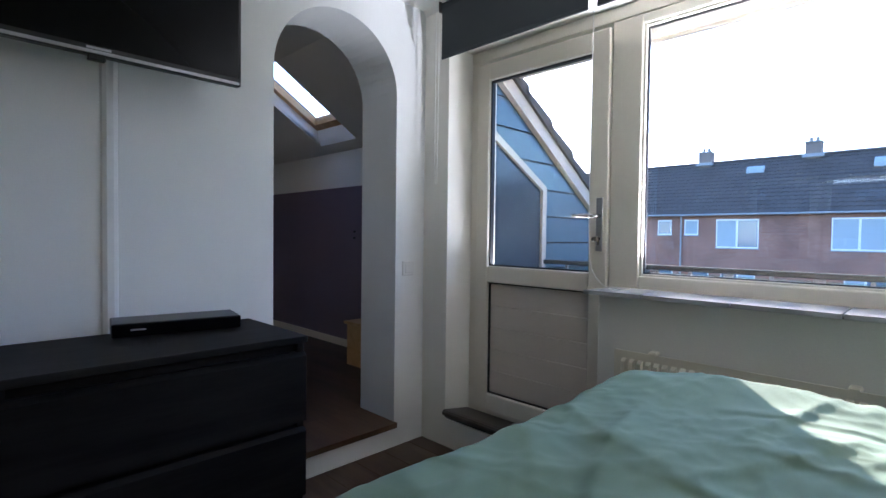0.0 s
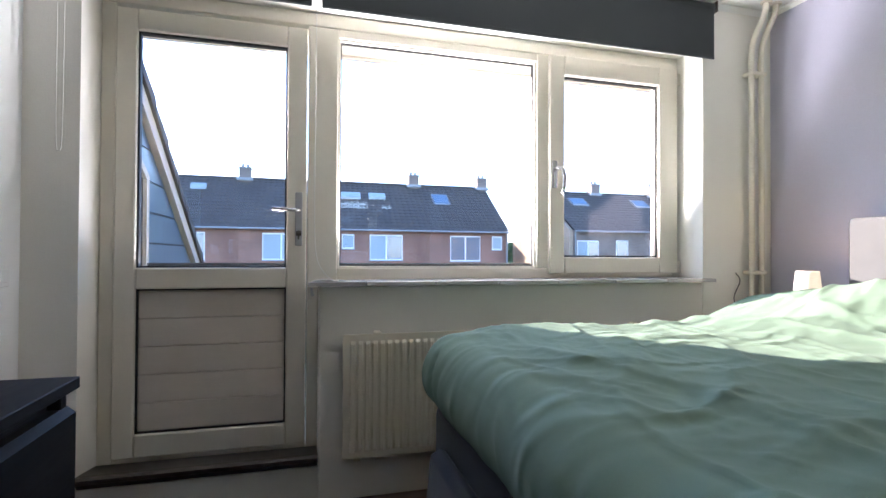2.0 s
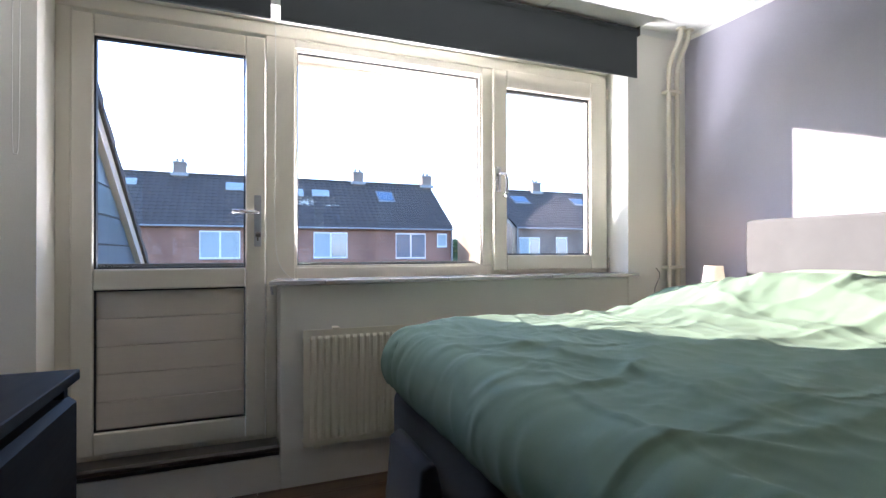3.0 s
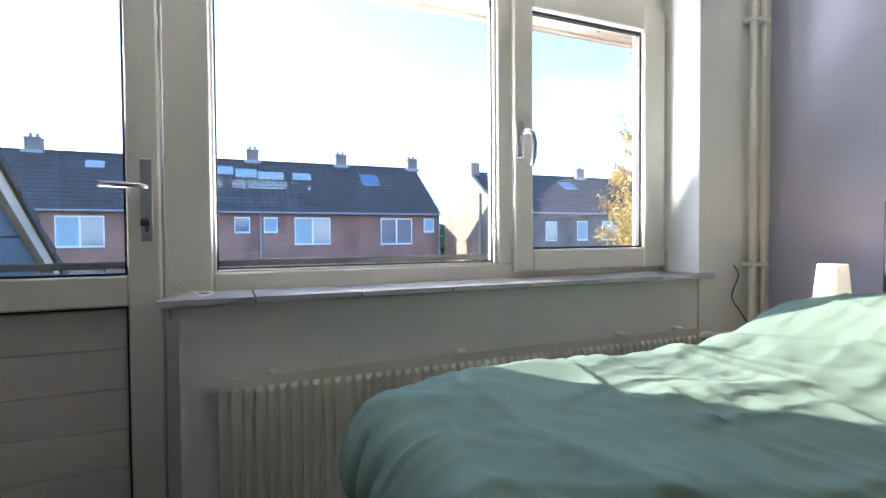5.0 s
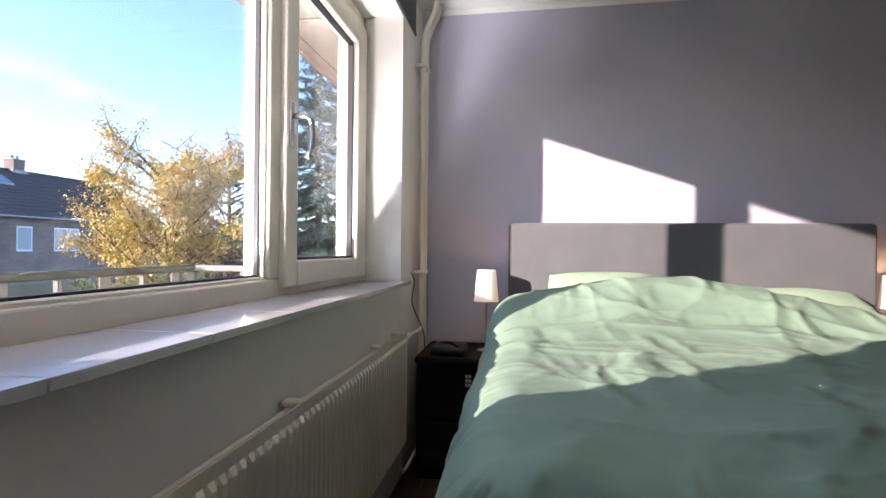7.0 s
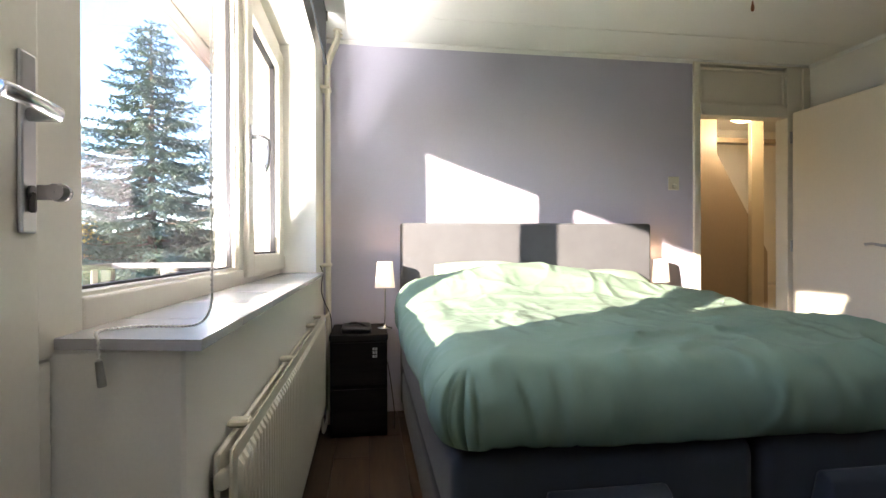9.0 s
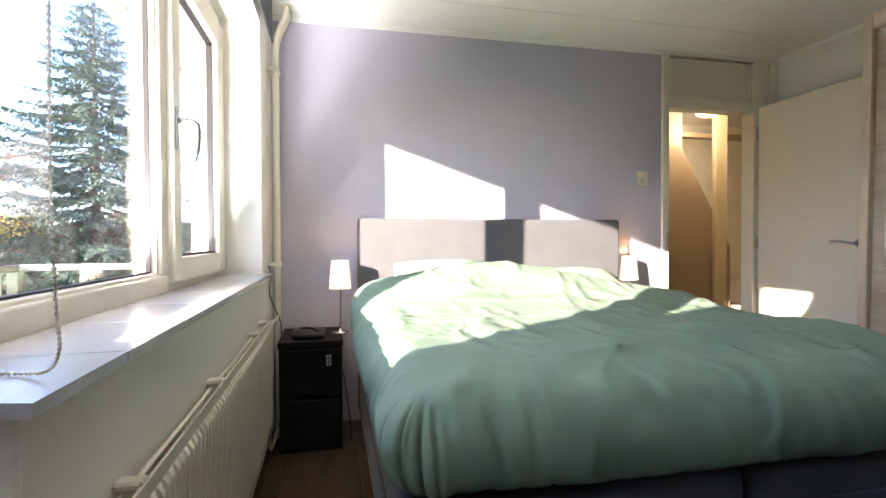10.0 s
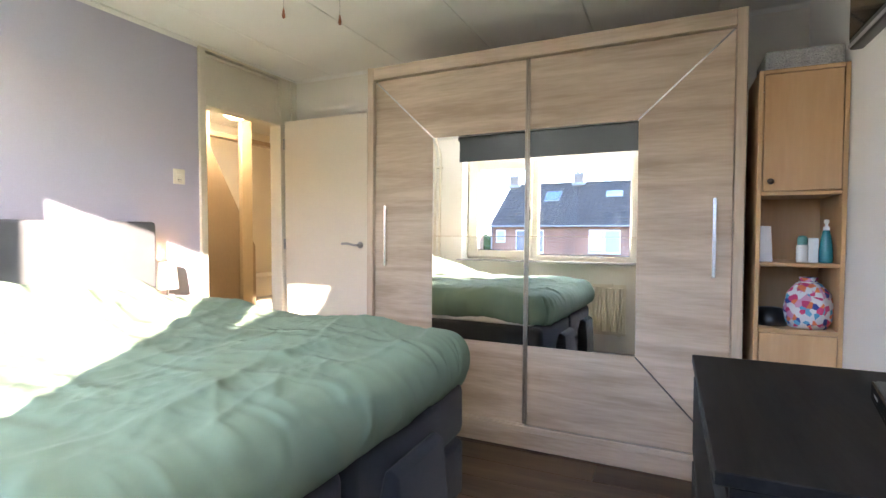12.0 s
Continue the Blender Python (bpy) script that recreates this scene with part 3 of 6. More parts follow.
# roller blinds
for x0, x1 in ((-0.15, 0.757), (0.80, 2.935)):
    bl = thing("roller_blind", ((x0 + x1) / 2, -0.235, 2.53), "dark slate-grey roller blind, nearly rolled up", "roller blind", "roller blinds over the window")
    part("roller", cyl(bmesh.new(), (x0 - 0.01, -0.24, 2.525), (x1 + 0.01, -0.24, 2.525), 0.026, seg=20), BLIND, bl, smooth=False)
    part("fabric", bx(x0, x1, -0.262, -0.260, 2.236, 2.515), BLIND, bl)
    part("bottom_bar", bx(x0, x1, -0.266, -0.256, 2.226, 2.244, 0.003), BLIND, bl)
    for xx in (x0 - 0.018, x1 + 0.018):
        part("bracket", bx(xx - 0.004, xx + 0.004, -0.27, -0.2005, 2.495, 2.556, 0.003), DARKMETAL, bl)


def beads(bm, pts, r=0.0032, step=0.009):
    """A cord with beads along it."""
    pts = [Vector(p) for p in pts]
    tube(bm, pts, r * 0.45, 5)
    left = 0.0
    for a, b in zip(pts, pts[1:]):
        d = (b - a).length
        s = left
        while s < d:
            bmesh.ops.create_icosphere(bm, subdivisions=1, radius=r, matrix=Matrix.Translation(a.lerp(b, s / d)))
            s += step
        left = s - d


def curve_pts(keys, n=8):
    """A smooth line through the given points."""
    out, k = [], [Vector(p) for p in keys]
    k = [2 * k[0] - k[1]] + k + [2 * k[-1] - k[-2]]
    for i in range(1, len(k) - 2):
        for j in range(n):
            t = j / n
            out.append(0.5 * (2 * k[i] + (k[i + 1] - k[i - 1]) * t + (2 * k[i - 1] - 5 * k[i] + 4 * k[i + 1] - k[i + 2]) * t * t + (3 * k[i] - k[i - 1] - 3 * k[i + 1] + k[i + 2]) * t ** 3))
    out.append(k[-2])
    return out


chain = thing("blind_cord", (0.78, -0.25, 1.0), "white beaded blind cord lying in a loop on the sill", "blind cord")
bm = bmesh.new()
beads(bm, curve_pts([(0.779, -0.25, 2.52), (0.778, -0.252, 2.0), (0.776, -0.252, 1.55), (0.776, -0.25, 1.25), (0.787, -0.248, 1.108), (0.82, -0.235, 1.04), (0.858, -0.20, 1.007), (0.885, -0.14, 1.0015), (0.89, -0.085, 1.0015), (0.86, -0.05, 1.0015), (0.81, -0.06, 1.003), (0.775, -0.08, 0.995), (0.766, -0.085, 0.965)], 10))
part("cord", bm, CORD, chain)
part("cord_end", cyl(bmesh.new(), (0.766, -0.085, 0.965), (0.772, -0.087, 0.925), 0.0055, 0.0065), STEEL_DULL, chain, "grey cord end")
chain2 = thing("blind_cord", (-0.20, -0.25, 1.5), "thin white blind cord hanging in a long loop beside the door", "blind cord")
bm = bmesh.new()
tube(bm, curve_pts([(-0.19, -0.245, 2.52), (-0.192, -0.245, 1.9), (-0.195, -0.245, 1.58), (-0.205, -0.245, 1.53), (-0.215, -0.245, 1.58), (-0.216, -0.245, 1.9), (-0.214, -0.245, 2.52)], 6), 0.0022, 6)
part("cord", bm, CORD, chain2)

# ---- radiator and pipes ----
rad = thing("radiator", (1.9, -0.23, 0.2), "long cream panel radiator with vertical ribs under the window", "radiator")
RX0, RX1 = 0.905, 2.86


def ribbed(y, face):
    """A panel with pressed vertical channels on one side."""
    bm = bmesh.new()
    prof, x = [], RX0 + 0.03
    prof.append((RX0, 0.0))
    while x < RX1 - 0.03:
        prof += [(x, 0.0), (x + 0.006, 0.010), (x + 0.020, 0.010), (x + 0.026, 0.0)]
        x += 0.0335
    prof.append((RX1, 0.0))
    rows = [(0.20, 0), (0.225, 0), (0.240, 1), (0.715, 1), (0.730, 0), (0.760, 0)]
    grid = [[bm.verts.new((u, y + face * (0.008 + d * k), z)) for u, d in prof] for z, k in rows]
    for r0, r1 in zip(grid, grid[1:]):
        for i in range(len(prof) - 1):
            bm.faces.new((r0[i], r0[i + 1], r1[i + 1], r1[i]))
    box(bm, RX0, RX1, y, y + face * 0.0078, 0.2, 0.76, 0.002)
    return bm


part("front_panel", ribbed(-0.242, -1), RADIATOR, rad)
part("rear_panel", bx(RX0 + 0.01, RX1 - 0.01, -0.222, -0.210, 0.21, 0.75, 0.004), RADIATOR, rad)
for xx in (RX0 + 0.14, 1.68, 2.42, RX1 - 0.12):
    part("clip", bx(xx, xx + 0.035, -0.248, -0.2005, 0.752, 0.769, 0.005), RADIATOR, rad)
vl = part("bleed_valve", lathe(bmesh.new(), [(0.001, -0.03), (0.016, -0.03), (0.019, -0.015), (0.016, 0.0), (0.009, 0.004), (0.009, 0.03)], (RX0 + 0.030, -0.229, 0.70), 16, "X"), RADIATOR, rad, smooth=True)
tv = part("thermostat_valve", lathe(bmesh.new(), [(0.001, 0.10), (0.018, 0.10), (0.021, 0.09), (0.021, 0.05), (0.013, 0.04), (0.011, 0.0)], (RX1, -0.232, 0.715), 18, "X"), WHITEPL, rad, "white thermostat knob", smooth=True)
for xx in (RX0 + 0.05, RX1 - 0.06):
    part("foot_bracket", bx(xx, xx + 0.03, -0.245, -0.2005, 0.185, 0.1995), RADIATOR, rad)
part("drain_plug", cyl(bmesh.new(), (RX0 - 0.003, -0.229, 0.225), (RX0 + 0.02, -0.229, 0.225), 0.010), RADIATOR, rad)

pipes = thing("heating_pipes", (3.26, -0.245, 0), "pair of cream heating pipes running up the corner", "pipe")
for xx, dx in ((3.215, 0.0), (3.285, 0.0)):
    pp = part("pipe", tube(bmesh.new(), curve_pts([(xx, -0.245, 0.0), (xx, -0.245, 1.0), (xx, -0.245, 2.0), (xx, -0.245, 2.30), (xx + 0.012, -0.262, 2.40), (xx + 0.03, -0.30, 2.50), (xx + 0.035, -0.31, 2.572)], 6), 0.0155, 12), PIPE, pipes, smooth=True)
    part("ceiling_rosette", cyl(bmesh.new(), (xx + 0.035, -0.31, 2.564), (xx + 0.035, -0.31, 2.5715), 0.03), PIPE, pipes)
for z in (1.02, 2.17):
    part("clamp", bx(3.19, 3.31, -0.266, -0.2005, z, z + 0.022, 0.006), PIPE, pipes)
part("branch_pipe", tube(bmesh.new(), curve_pts([(2.96, -0.232, 0.715), (3.08, -0.236, 0.715), (3.17, -0.248, 0.72), (3.215, -0.246, 0.74)], 5), 0.009, 10), PIPE, pipes, smooth=True)
part("branch_pipe", tube(bmesh.new(), curve_pts([(3.285, -0.246, 0.10), (3.10, -0.25, 0.09), (2.80, -0.25, 0.10), (2.76, -0.248, 0.19)], 5), 0.009, 10), PIPE, pipes, smooth=True)
wire = thing("thin_cable", (3.15, -0.21, 0.9), "thin dark cable looped beside the pipes", "cable")
part("wire", tube(bmesh.new(), curve_pts([(3.14, -0.205, 1.03), (3.16, -0.215, 0.98), (3.12, -0.212, 0.88), (3.17, -0.225, 0.80), (3.20, -0.262, 0.70), (3.23, -0.268, 0.55)], 6), 0.003, 6), BLACK, wire)

# ---- bed ----
BY0, BY1, BX0, BX1 = -2.545, -0.722, 1.20, 3.283
bed = thing("box_spring_bed", (2.2, -1.63, 0), "double box-spring bed in anthracite fabric with a grey headboard", "bed")
for y0, y1 in ((BY0, -1.640), (-1.626, BY1)):
    part("base", bx(BX0 + 0.01, BX1 - 0.01, y0 + 0.006, y1 - 0.006, 0.06, 0.315, 0.025, 3), BEDFABRIC, bed, smooth=True)
    part("mattress", bx(BX0 + 0.005, BX1 - 0.01, y0, y1, 0.330, 0.585, 0.05, 4), BEDFABRIC, bed, smooth=True)
    part("topper", bx(BX0 + 0.08, BX1 - 0.01, y0 + 0.03, y1 - 0.03, 0.587, 0.655, 0.025, 3), SHEET, bed, "white mattress topper", smooth=True)
    for xx in (BX0 + 0.12, BX1 - 0.12):
        for yy in (y0 + 0.12, y1 - 0.12):
            part("leg", cyl(bmesh.new(), (xx, yy, 0.0), (xx, yy, 0.062), 0.028), BLACK, bed)


def pocket(y0, y1, z1):
    """A soft cover hanging over the foot of the bed, wider at its base."""
    bm = bmesh.new()
    prof = [(1.205, 0.40), (1.185, z1 - 0.01), (1.165, z1), (1.13, z1 - 0.02), (1.115, 0.28), (1.11, 0.10), (1.125, 0.065), (1.205, 0.065)]
    prism(bm, prof, "Y", y0, y1)
    bmesh.ops.bevel(bm, geom=list(bm.edges), offset=0.010, segments=2, profile=0.5, affect="EDGES", clamp_overlap=True)
    return bm


for y0, y1 in ((-1.31, -0.97), (-2.14, -1.79)):
    pk = part("mattress_stop_cover", pocket(y0, y1, 0.50), BEDFABRIC, bed, smooth=True)
part("headboard", bx(3.276, 3.395, BY0, BY1, 0.08, 1.312, 0.022, 3), HEADFABRIC, bed, "grey woven headboard", smooth=True)

# duvet: a soft sheet draped over mattress and pillows
NU, NV = 250, 230
FOOT, SIDE, LM = 1.275, 0.965 - 0.135, 0.135 * math.pi * 0.72
YC = (BY0 + BY1) / 2


def fold(p, q, s):
    return noise.noise(Vector((p, q, s)))


def ridge(p, q, s):
    return 1 - abs(noise.noise(Vector((p, q, s)))) * 2


fold_rng = random.Random(12)
FOLDS = []
for i in range(46):
    FOLDS.append((fold_rng.uniform(1.15, 2.7), fold_rng.uniform(BY0 - 0.1, BY1 + 0.1), fold_rng.gauss(1.75, 0.4), fold_rng.uniform(0.2, 0.6),
                  fold_rng.uniform(0.005, 0.014), fold_rng.uniform(0.008, 0.022), fold_rng.choice((-1, 1)), fold_rng.uniform(-0.35, 0.35)))


def long_folds(x, y):
    """Bent ridges with one steep and one gentle side, fading out at both ends."""
    h = 0.0
    for fx, fy, turn, length, high, width, steep, bend in FOLDS:
        dx, dy = x - fx, y - fy
        u = dx * math.cos(turn) + dy * math.sin(turn)
        v = -dx * math.sin(turn) + dy * math.cos(turn) - bend * u * u
        if abs(u) > length * 1.6 or abs(v) > 0.22:
            continue
        w = width * (3.2 if v * steep > 0 else 0.8)
        h += high * math.exp(-(u / (0.6 * length)) ** 2) * math.exp(-abs(v) / w - (v / 0.12) ** 2)
    return h


def duvet_point(ox, oy, x, y, side):
    """x, y: place on the flat top; ox, oy: how far the cloth runs past the flat part at the foot and at a side."""
    l = max(ox, oy)
    n = Vector((-ox, math.copysign(oy, side), 0))
    n = n.normalized() if l > 0 else Vector((0, 0, 0))
    a = l / RD
    reach, down = RD * math.sin(a), RD * (1 - math.cos(a))
    t = (x - 1.2) / 1.9
    top = 0.820 + 0.03 * math.sin(math.pi * min(1, max(0, t)))
    k = max(0.0, min(1.0, (x - 2.15) / 0.55))
    k = k * k * (3 - 2 * k)
    rise = max(0.0, min(1.0, (x - 2.44 - 0.05 * math.sin(3.1 * y)) / 0.30))
    k = 0.42 * k + 0.58 * rise * rise * (3 - 2 * rise)
    low = max(0.0, min(1.0, (-1.95 - y) / 0.35))
    top -= 0.055 * k * low
    top -= 0.016 * math.exp(-((x - 2.43 - 0.05 * math.sin(3.1 * y)) / 0.035) ** 2) * (0.6 + fold(y * 3.0, 0.0, 61.0))
    top += k * (0.06 + 0.15 * math.exp(-((y + 1.42) / 0.55) ** 2) + 0.035 * math.exp(-((y + 2.2) / 0.35) ** 2))
    if x > 2.86:
        top -= 0.5 * (x - 2.86)
    top += 0.03 * fold(x * 1.7, y * 1.3, 1.0) + 0.016 * fold(x * 4.0, y * 3.2, 2.0)
    w1 = ridge(x * 2.2 - y * 1.1 + 0.3 * fold(x * 2, y * 2, 8), y * 2.9 + x * 0.8, 3.0)
    w2 = ridge(x * 5.5 + 0.4 * fold(x * 3, y * 3, 9), y * 1.7, 5.0)
    w3 = ridge((x + y) * 9.0, (y - x) * 3.0, 7.0)
    w4 = ridge(x * 13 + 1.5 * fold(x * 4, y * 4, 14), y * 6.0 - x * 5, 15.0)
    w5 = ridge(x * 26 + 2.0 * fold(x * 5, y * 5, 16), y * 20, 17.0)
    patchy = max(0.0, min(1.0, 0.5 + 1.6 * fold(x * 2.2, y * 2.2, 18.0)))
    amp = 0.008 + 0.004 * max(0.0, min(1.0, (x - 2.2) / 0.4))
    rip = amp * max(0.0, w1) ** 4 + 0.006 * max(0.0, w2) ** 5 + 0.002 * max(0.0, w3) ** 4
    rip += patchy * (0.0025 * max(0.0, w4) ** 5 + 0.0016 * max(0.0, w5) ** 5)
    w6 = ridge(x * 1.1 + y * 0.5, y * 7.5 - x * 2.0 + 0.8 * fold(x * 2, y * 2, 41), 42.0)
    rip += 0.007 * max(0.0, 0.4 + fold(x * 1.5, y * 1.5, 43)) * max(0.0, w6) ** 6
    rip += long_folds(x, y) * max(0.25, 1 - l / 0.2)
    # creases fanning out of the foot corners
    for cy in (BY1 - 0.25, BY0 + 0.25):
        rr, ph = math.hypot(x - 1.55, y - cy), math.atan2(y - cy, x - 1.55)
        rip += 0.014 * min(1.0, 0.15 + max(0.0, l) / 0.12) * math.exp(-((rr - 0.30) / 0.14) ** 2) * max(0.0, ridge(ph * 4.5, rr * 1.4, 21.0 + cy)) ** 4
    # a few gathers across the rounded rim
    e = min(1.0, l / 0.14)
    s_ = y if ox > oy else x
    some = max(0.0, fold(s_ * 1.3, 0.0, 31.0) + 0.25)
    g = some * max(0.0, ridge(s_ * 5.0 + 0.8 * l, 1.2 * l, 11.0)) ** 4 * 0.042 + 0.035 * fold(s_ * 1.3, 1.5 * l, 12) + 0.012 * fold(s_ * 4.5, 3 * l, 33)
    # sharp creases round the hanging corners
    th = math.atan2(ox, oy) if l > 0 else 0.0
    q = (x - FOOT) - (SIDE - abs(y - YC)) - 0.25 * th
    cw = e * math.exp(-((q + 0.2) / 0.33) ** 2)
    g -= 0.048 * cw * max(0.0, ridge(q * 6.5 + 0.9 * l, 0.6 * l, 51.0 + (3.0 if side > 0 else 0.0))) ** 10
    p = Vector((x, y, top - down)) + n * (reach + e * g * math.sin(min(a, 2.2)))
    p.z += rip * (1 - 0.5 * e) + 0.35 * e * g
    return p


bm = bmesh.new()
RD = 0.135
LX = 3.03 - FOOT
rows = []
for i in range(NU + 1):
    u = (LX + LM) * i / NU
    x, ox = 3.03 - min(u, LX), max(0.0, u - LX)
    row = []
    for j in range(NV + 1):
        v = (SIDE + LM) * (2 * j / NV - 1)
        oy = max(0.0, abs(v) - SIDE)
        row.append(bm.verts.new(duvet_point(ox, oy, x, YC + max(0.045 - SIDE, min(SIDE, v)), v)))
    rows.append(row)
for a, b in zip(rows, rows[1:]):
    for j in range(NV):
        bm.faces.new((a[j], a[j + 1], b[j + 1], b[j]))
duvet = solid("duvet", bm, DUVET, "rumpled sage-green cotton duvet spread over the bed", "duvet", smooth=True)
sm = duvet.modifiers.new("soft", "SMOOTH")
sm.iterations, sm.factor = 1, 0.4
so = duvet.modifiers.new("thick", "SOLIDIFY")
so.thickness, so.offset = 0.012, -1


def cushion(cx, cy, cz, lx, ly, h, tilt):
    bm = bmesh.new()
    bmesh.ops.create_grid(bm, x_segments=20, y_segments=24, size=0.5)
    top = []
    for v in bm.verts:
        a, b = v.co.x * 2, v.co.y * 2
        k = max(0.0, (1 - a * a) * (1 - b * b)) ** 0.45
        v.co = Vector((v.co.x * lx * (1 - 0.05 * b * b), v.co.y * ly * (1 - 0.05 * a * a), h * k + 0.008 * noise.noise(Vector((a * 2, b * 2, cy)))))
    geo = bmesh.ops.duplicate(bm, geom=list(bm.verts) + list(bm.edges) + list(bm.faces))["geom"]
    for g in geo:
        if isinstance(g, bmesh.types.BMVert):
            g.co.z *= -0.6
    bmesh.ops.remove_doubles(bm, verts=bm.verts, dist=0.001)
    bmesh.ops.transform(bm, verts=bm.verts, matrix=pose(cx, cy, cz, 0, -tilt, 0))
    return bm


for cy, cz, tl in ((-1.27, 0.875, 42), (-2.12, 0.84, 30)):
    solid("pillow", cushion(3.09, cy, cz, 0.48, 0.68, 0.09, tl), PILLOW, "pale green cotton pillow leaning on the headboard", "pillow", "pillows on the bed", smooth=True)

# ---- nightstands and lamps ----
for y0, y1, north in ((-0.615, -0.275, True), (-2.92, -2.585, False)):
    ns = thing("nightstand", (3.16, (y0 + y1) / 2, 0), "black-brown wooden nightstand beside the bed", "nightstand", "nightstands")
    part("top", bx(2.945, 3.398, y0 - 0.005, y1 + 0.005, 0.585, 0.618, 0.003), BLACKBROWN, ns)
    part("body", bx(2.965, 3.398, y0, y1, 0.0, 0.584, 0.002), BLACKBROWN, ns)
    for z0 in (0.035, 0.315):
        dr = part("drawer_front", bx(2.947, 2.9645, y0 + 0.003, y1 - 0.003, z0, z0 + 0.255, 0.003), BLACKBROWN, ns)
    if north:
        bm = bmesh.new()
        for i in range(2):
            for k in range(3):
                box(bm, 2.9445, 2.9468, y0 + 0.06 + 0.016 * i, y0 + 0.072 + 0.016 * i, 0.48 + 0.022 * k, 0.496 + 0.022 * k)
        part("sticker", bm, SILVERPL, ns, "small silver squares")
    lx, ly = (3.17, -0.61) if north else (3.315, -2.64)
    tl = thing("table_lamp", (lx, ly, 0.618), "small table lamp with a white fabric shade, switched on", "lamp", "bedside lamps")
    part("foot", lathe(bmesh.new(), [(0.001, 0.0), (0.048, 0.0), (0.048, 0.006), (0.012, 0.014), (0.005, 0.03)], (lx, ly, 0.6185), 20), CHROME, tl, smooth=True)
    part("stem", cyl(bmesh.new(), (lx, ly, 0.64), (lx, ly, 0.95), 0.005), CHROME, tl)
    sh = part("shade", lathe(bmesh.new(), [(0.066, 0.885), (0.050, 1.052), (0.047, 1.052), (0.063, 0.885)], (lx, ly, 0), 28), SHADE, tl, "white fabric lampshade", smooth=True)
    part("bulb", lathe(bmesh.new(), [(0.001, 0.95), (0.012, 0.95), (0.02, 0.98), (0.018, 1.0), (0.001, 1.012)], (lx, ly, 0), 14), GLOBE, tl, smooth=True)
    lamp("bulb_light", "POINT", 0.08, (1.0, 0.62, 0.33), pose(lx, ly, 1.03), soft=0.02)

pouch = thing("black_pouch", (3.06, -0.42, 0.618), "flat black pouch lying on the nightstand", "pouch")
bm = bx(2.97, 3.15, -0.52, -0.34, 0.6185, 0.665, 0.018, 3)
for v in bm.verts:
    v.co.z += 0.008 * noise.noise(v.co * 14) if v.co.z > 0.63 else 0
part("bag", bm, BLACK, pouch, smooth=True)
part("strap", tube(bmesh.new(), curve_pts([(2.99, -0.50, 0.655), (3.02, -0.45, 0.676), (3.06, -0.40, 0.674), (3.12, -0.36, 0.655)], 5), 0.007, 6), BLACK, pouch)
cab = thing("lamp_cable", (2.98, -0.66, 0.2), "thin dark lamp cable hanging beside the nightstand", "cable")
part("wire", tube(bmesh.new(), curve_pts([(2.95, -0.618, 0.45), (2.93, -0.64, 0.30), (2.96, -0.66, 0.12), (3.05, -0.66, 0.004), (3.2, -0.66, 0.004)], 6), 0.003, 6), BLACK, cab)

# ---- wardrobe ----
WX0, WX1, WYF, WYB, WZ = 0.033, 2.183, -3.203, -3.82, 2.320
wd = thing("wardrobe", (1.108, -3.51, 0), "large light-oak sliding-door wardrobe with a square mirror set across both doors", "wardrobe")
part("side_panel", bx(WX0, WX0 + 0.046, WYB, WYF, 0, WZ, 0.003), OAK_V, wd)
part("side_panel", bx(WX1 - 0.046, WX1, WYB, WYF, 0, WZ, 0.003), OAK_V, wd)
part("top_rail", bx(WX0 + 0.047, WX1 - 0.047, WYB, WYF - 0.002, 2.240, WZ - 0.002, 0.003), OAK, wd)
part("plinth", bx(WX0 + 0.047, WX1 - 0.047, WYB, WYF - 0.012, 0.0, 0.098, 0.003), OAK, wd)
part("bottom_rail", bx(WX0 + 0.047, WX1 - 0.047, WYB, WYF - 0.002, 0.099, 0.132, 0.003), OAK, wd)
part("back_panel", bx(WX0 + 0.047, WX1 - 0.047, WYB, WYB + 0.01, 0.133, 2.239), OAK, wd)
MX0, MX1, MZ0, MZ1 = 0.514, 1.712, 0.594, 1.836
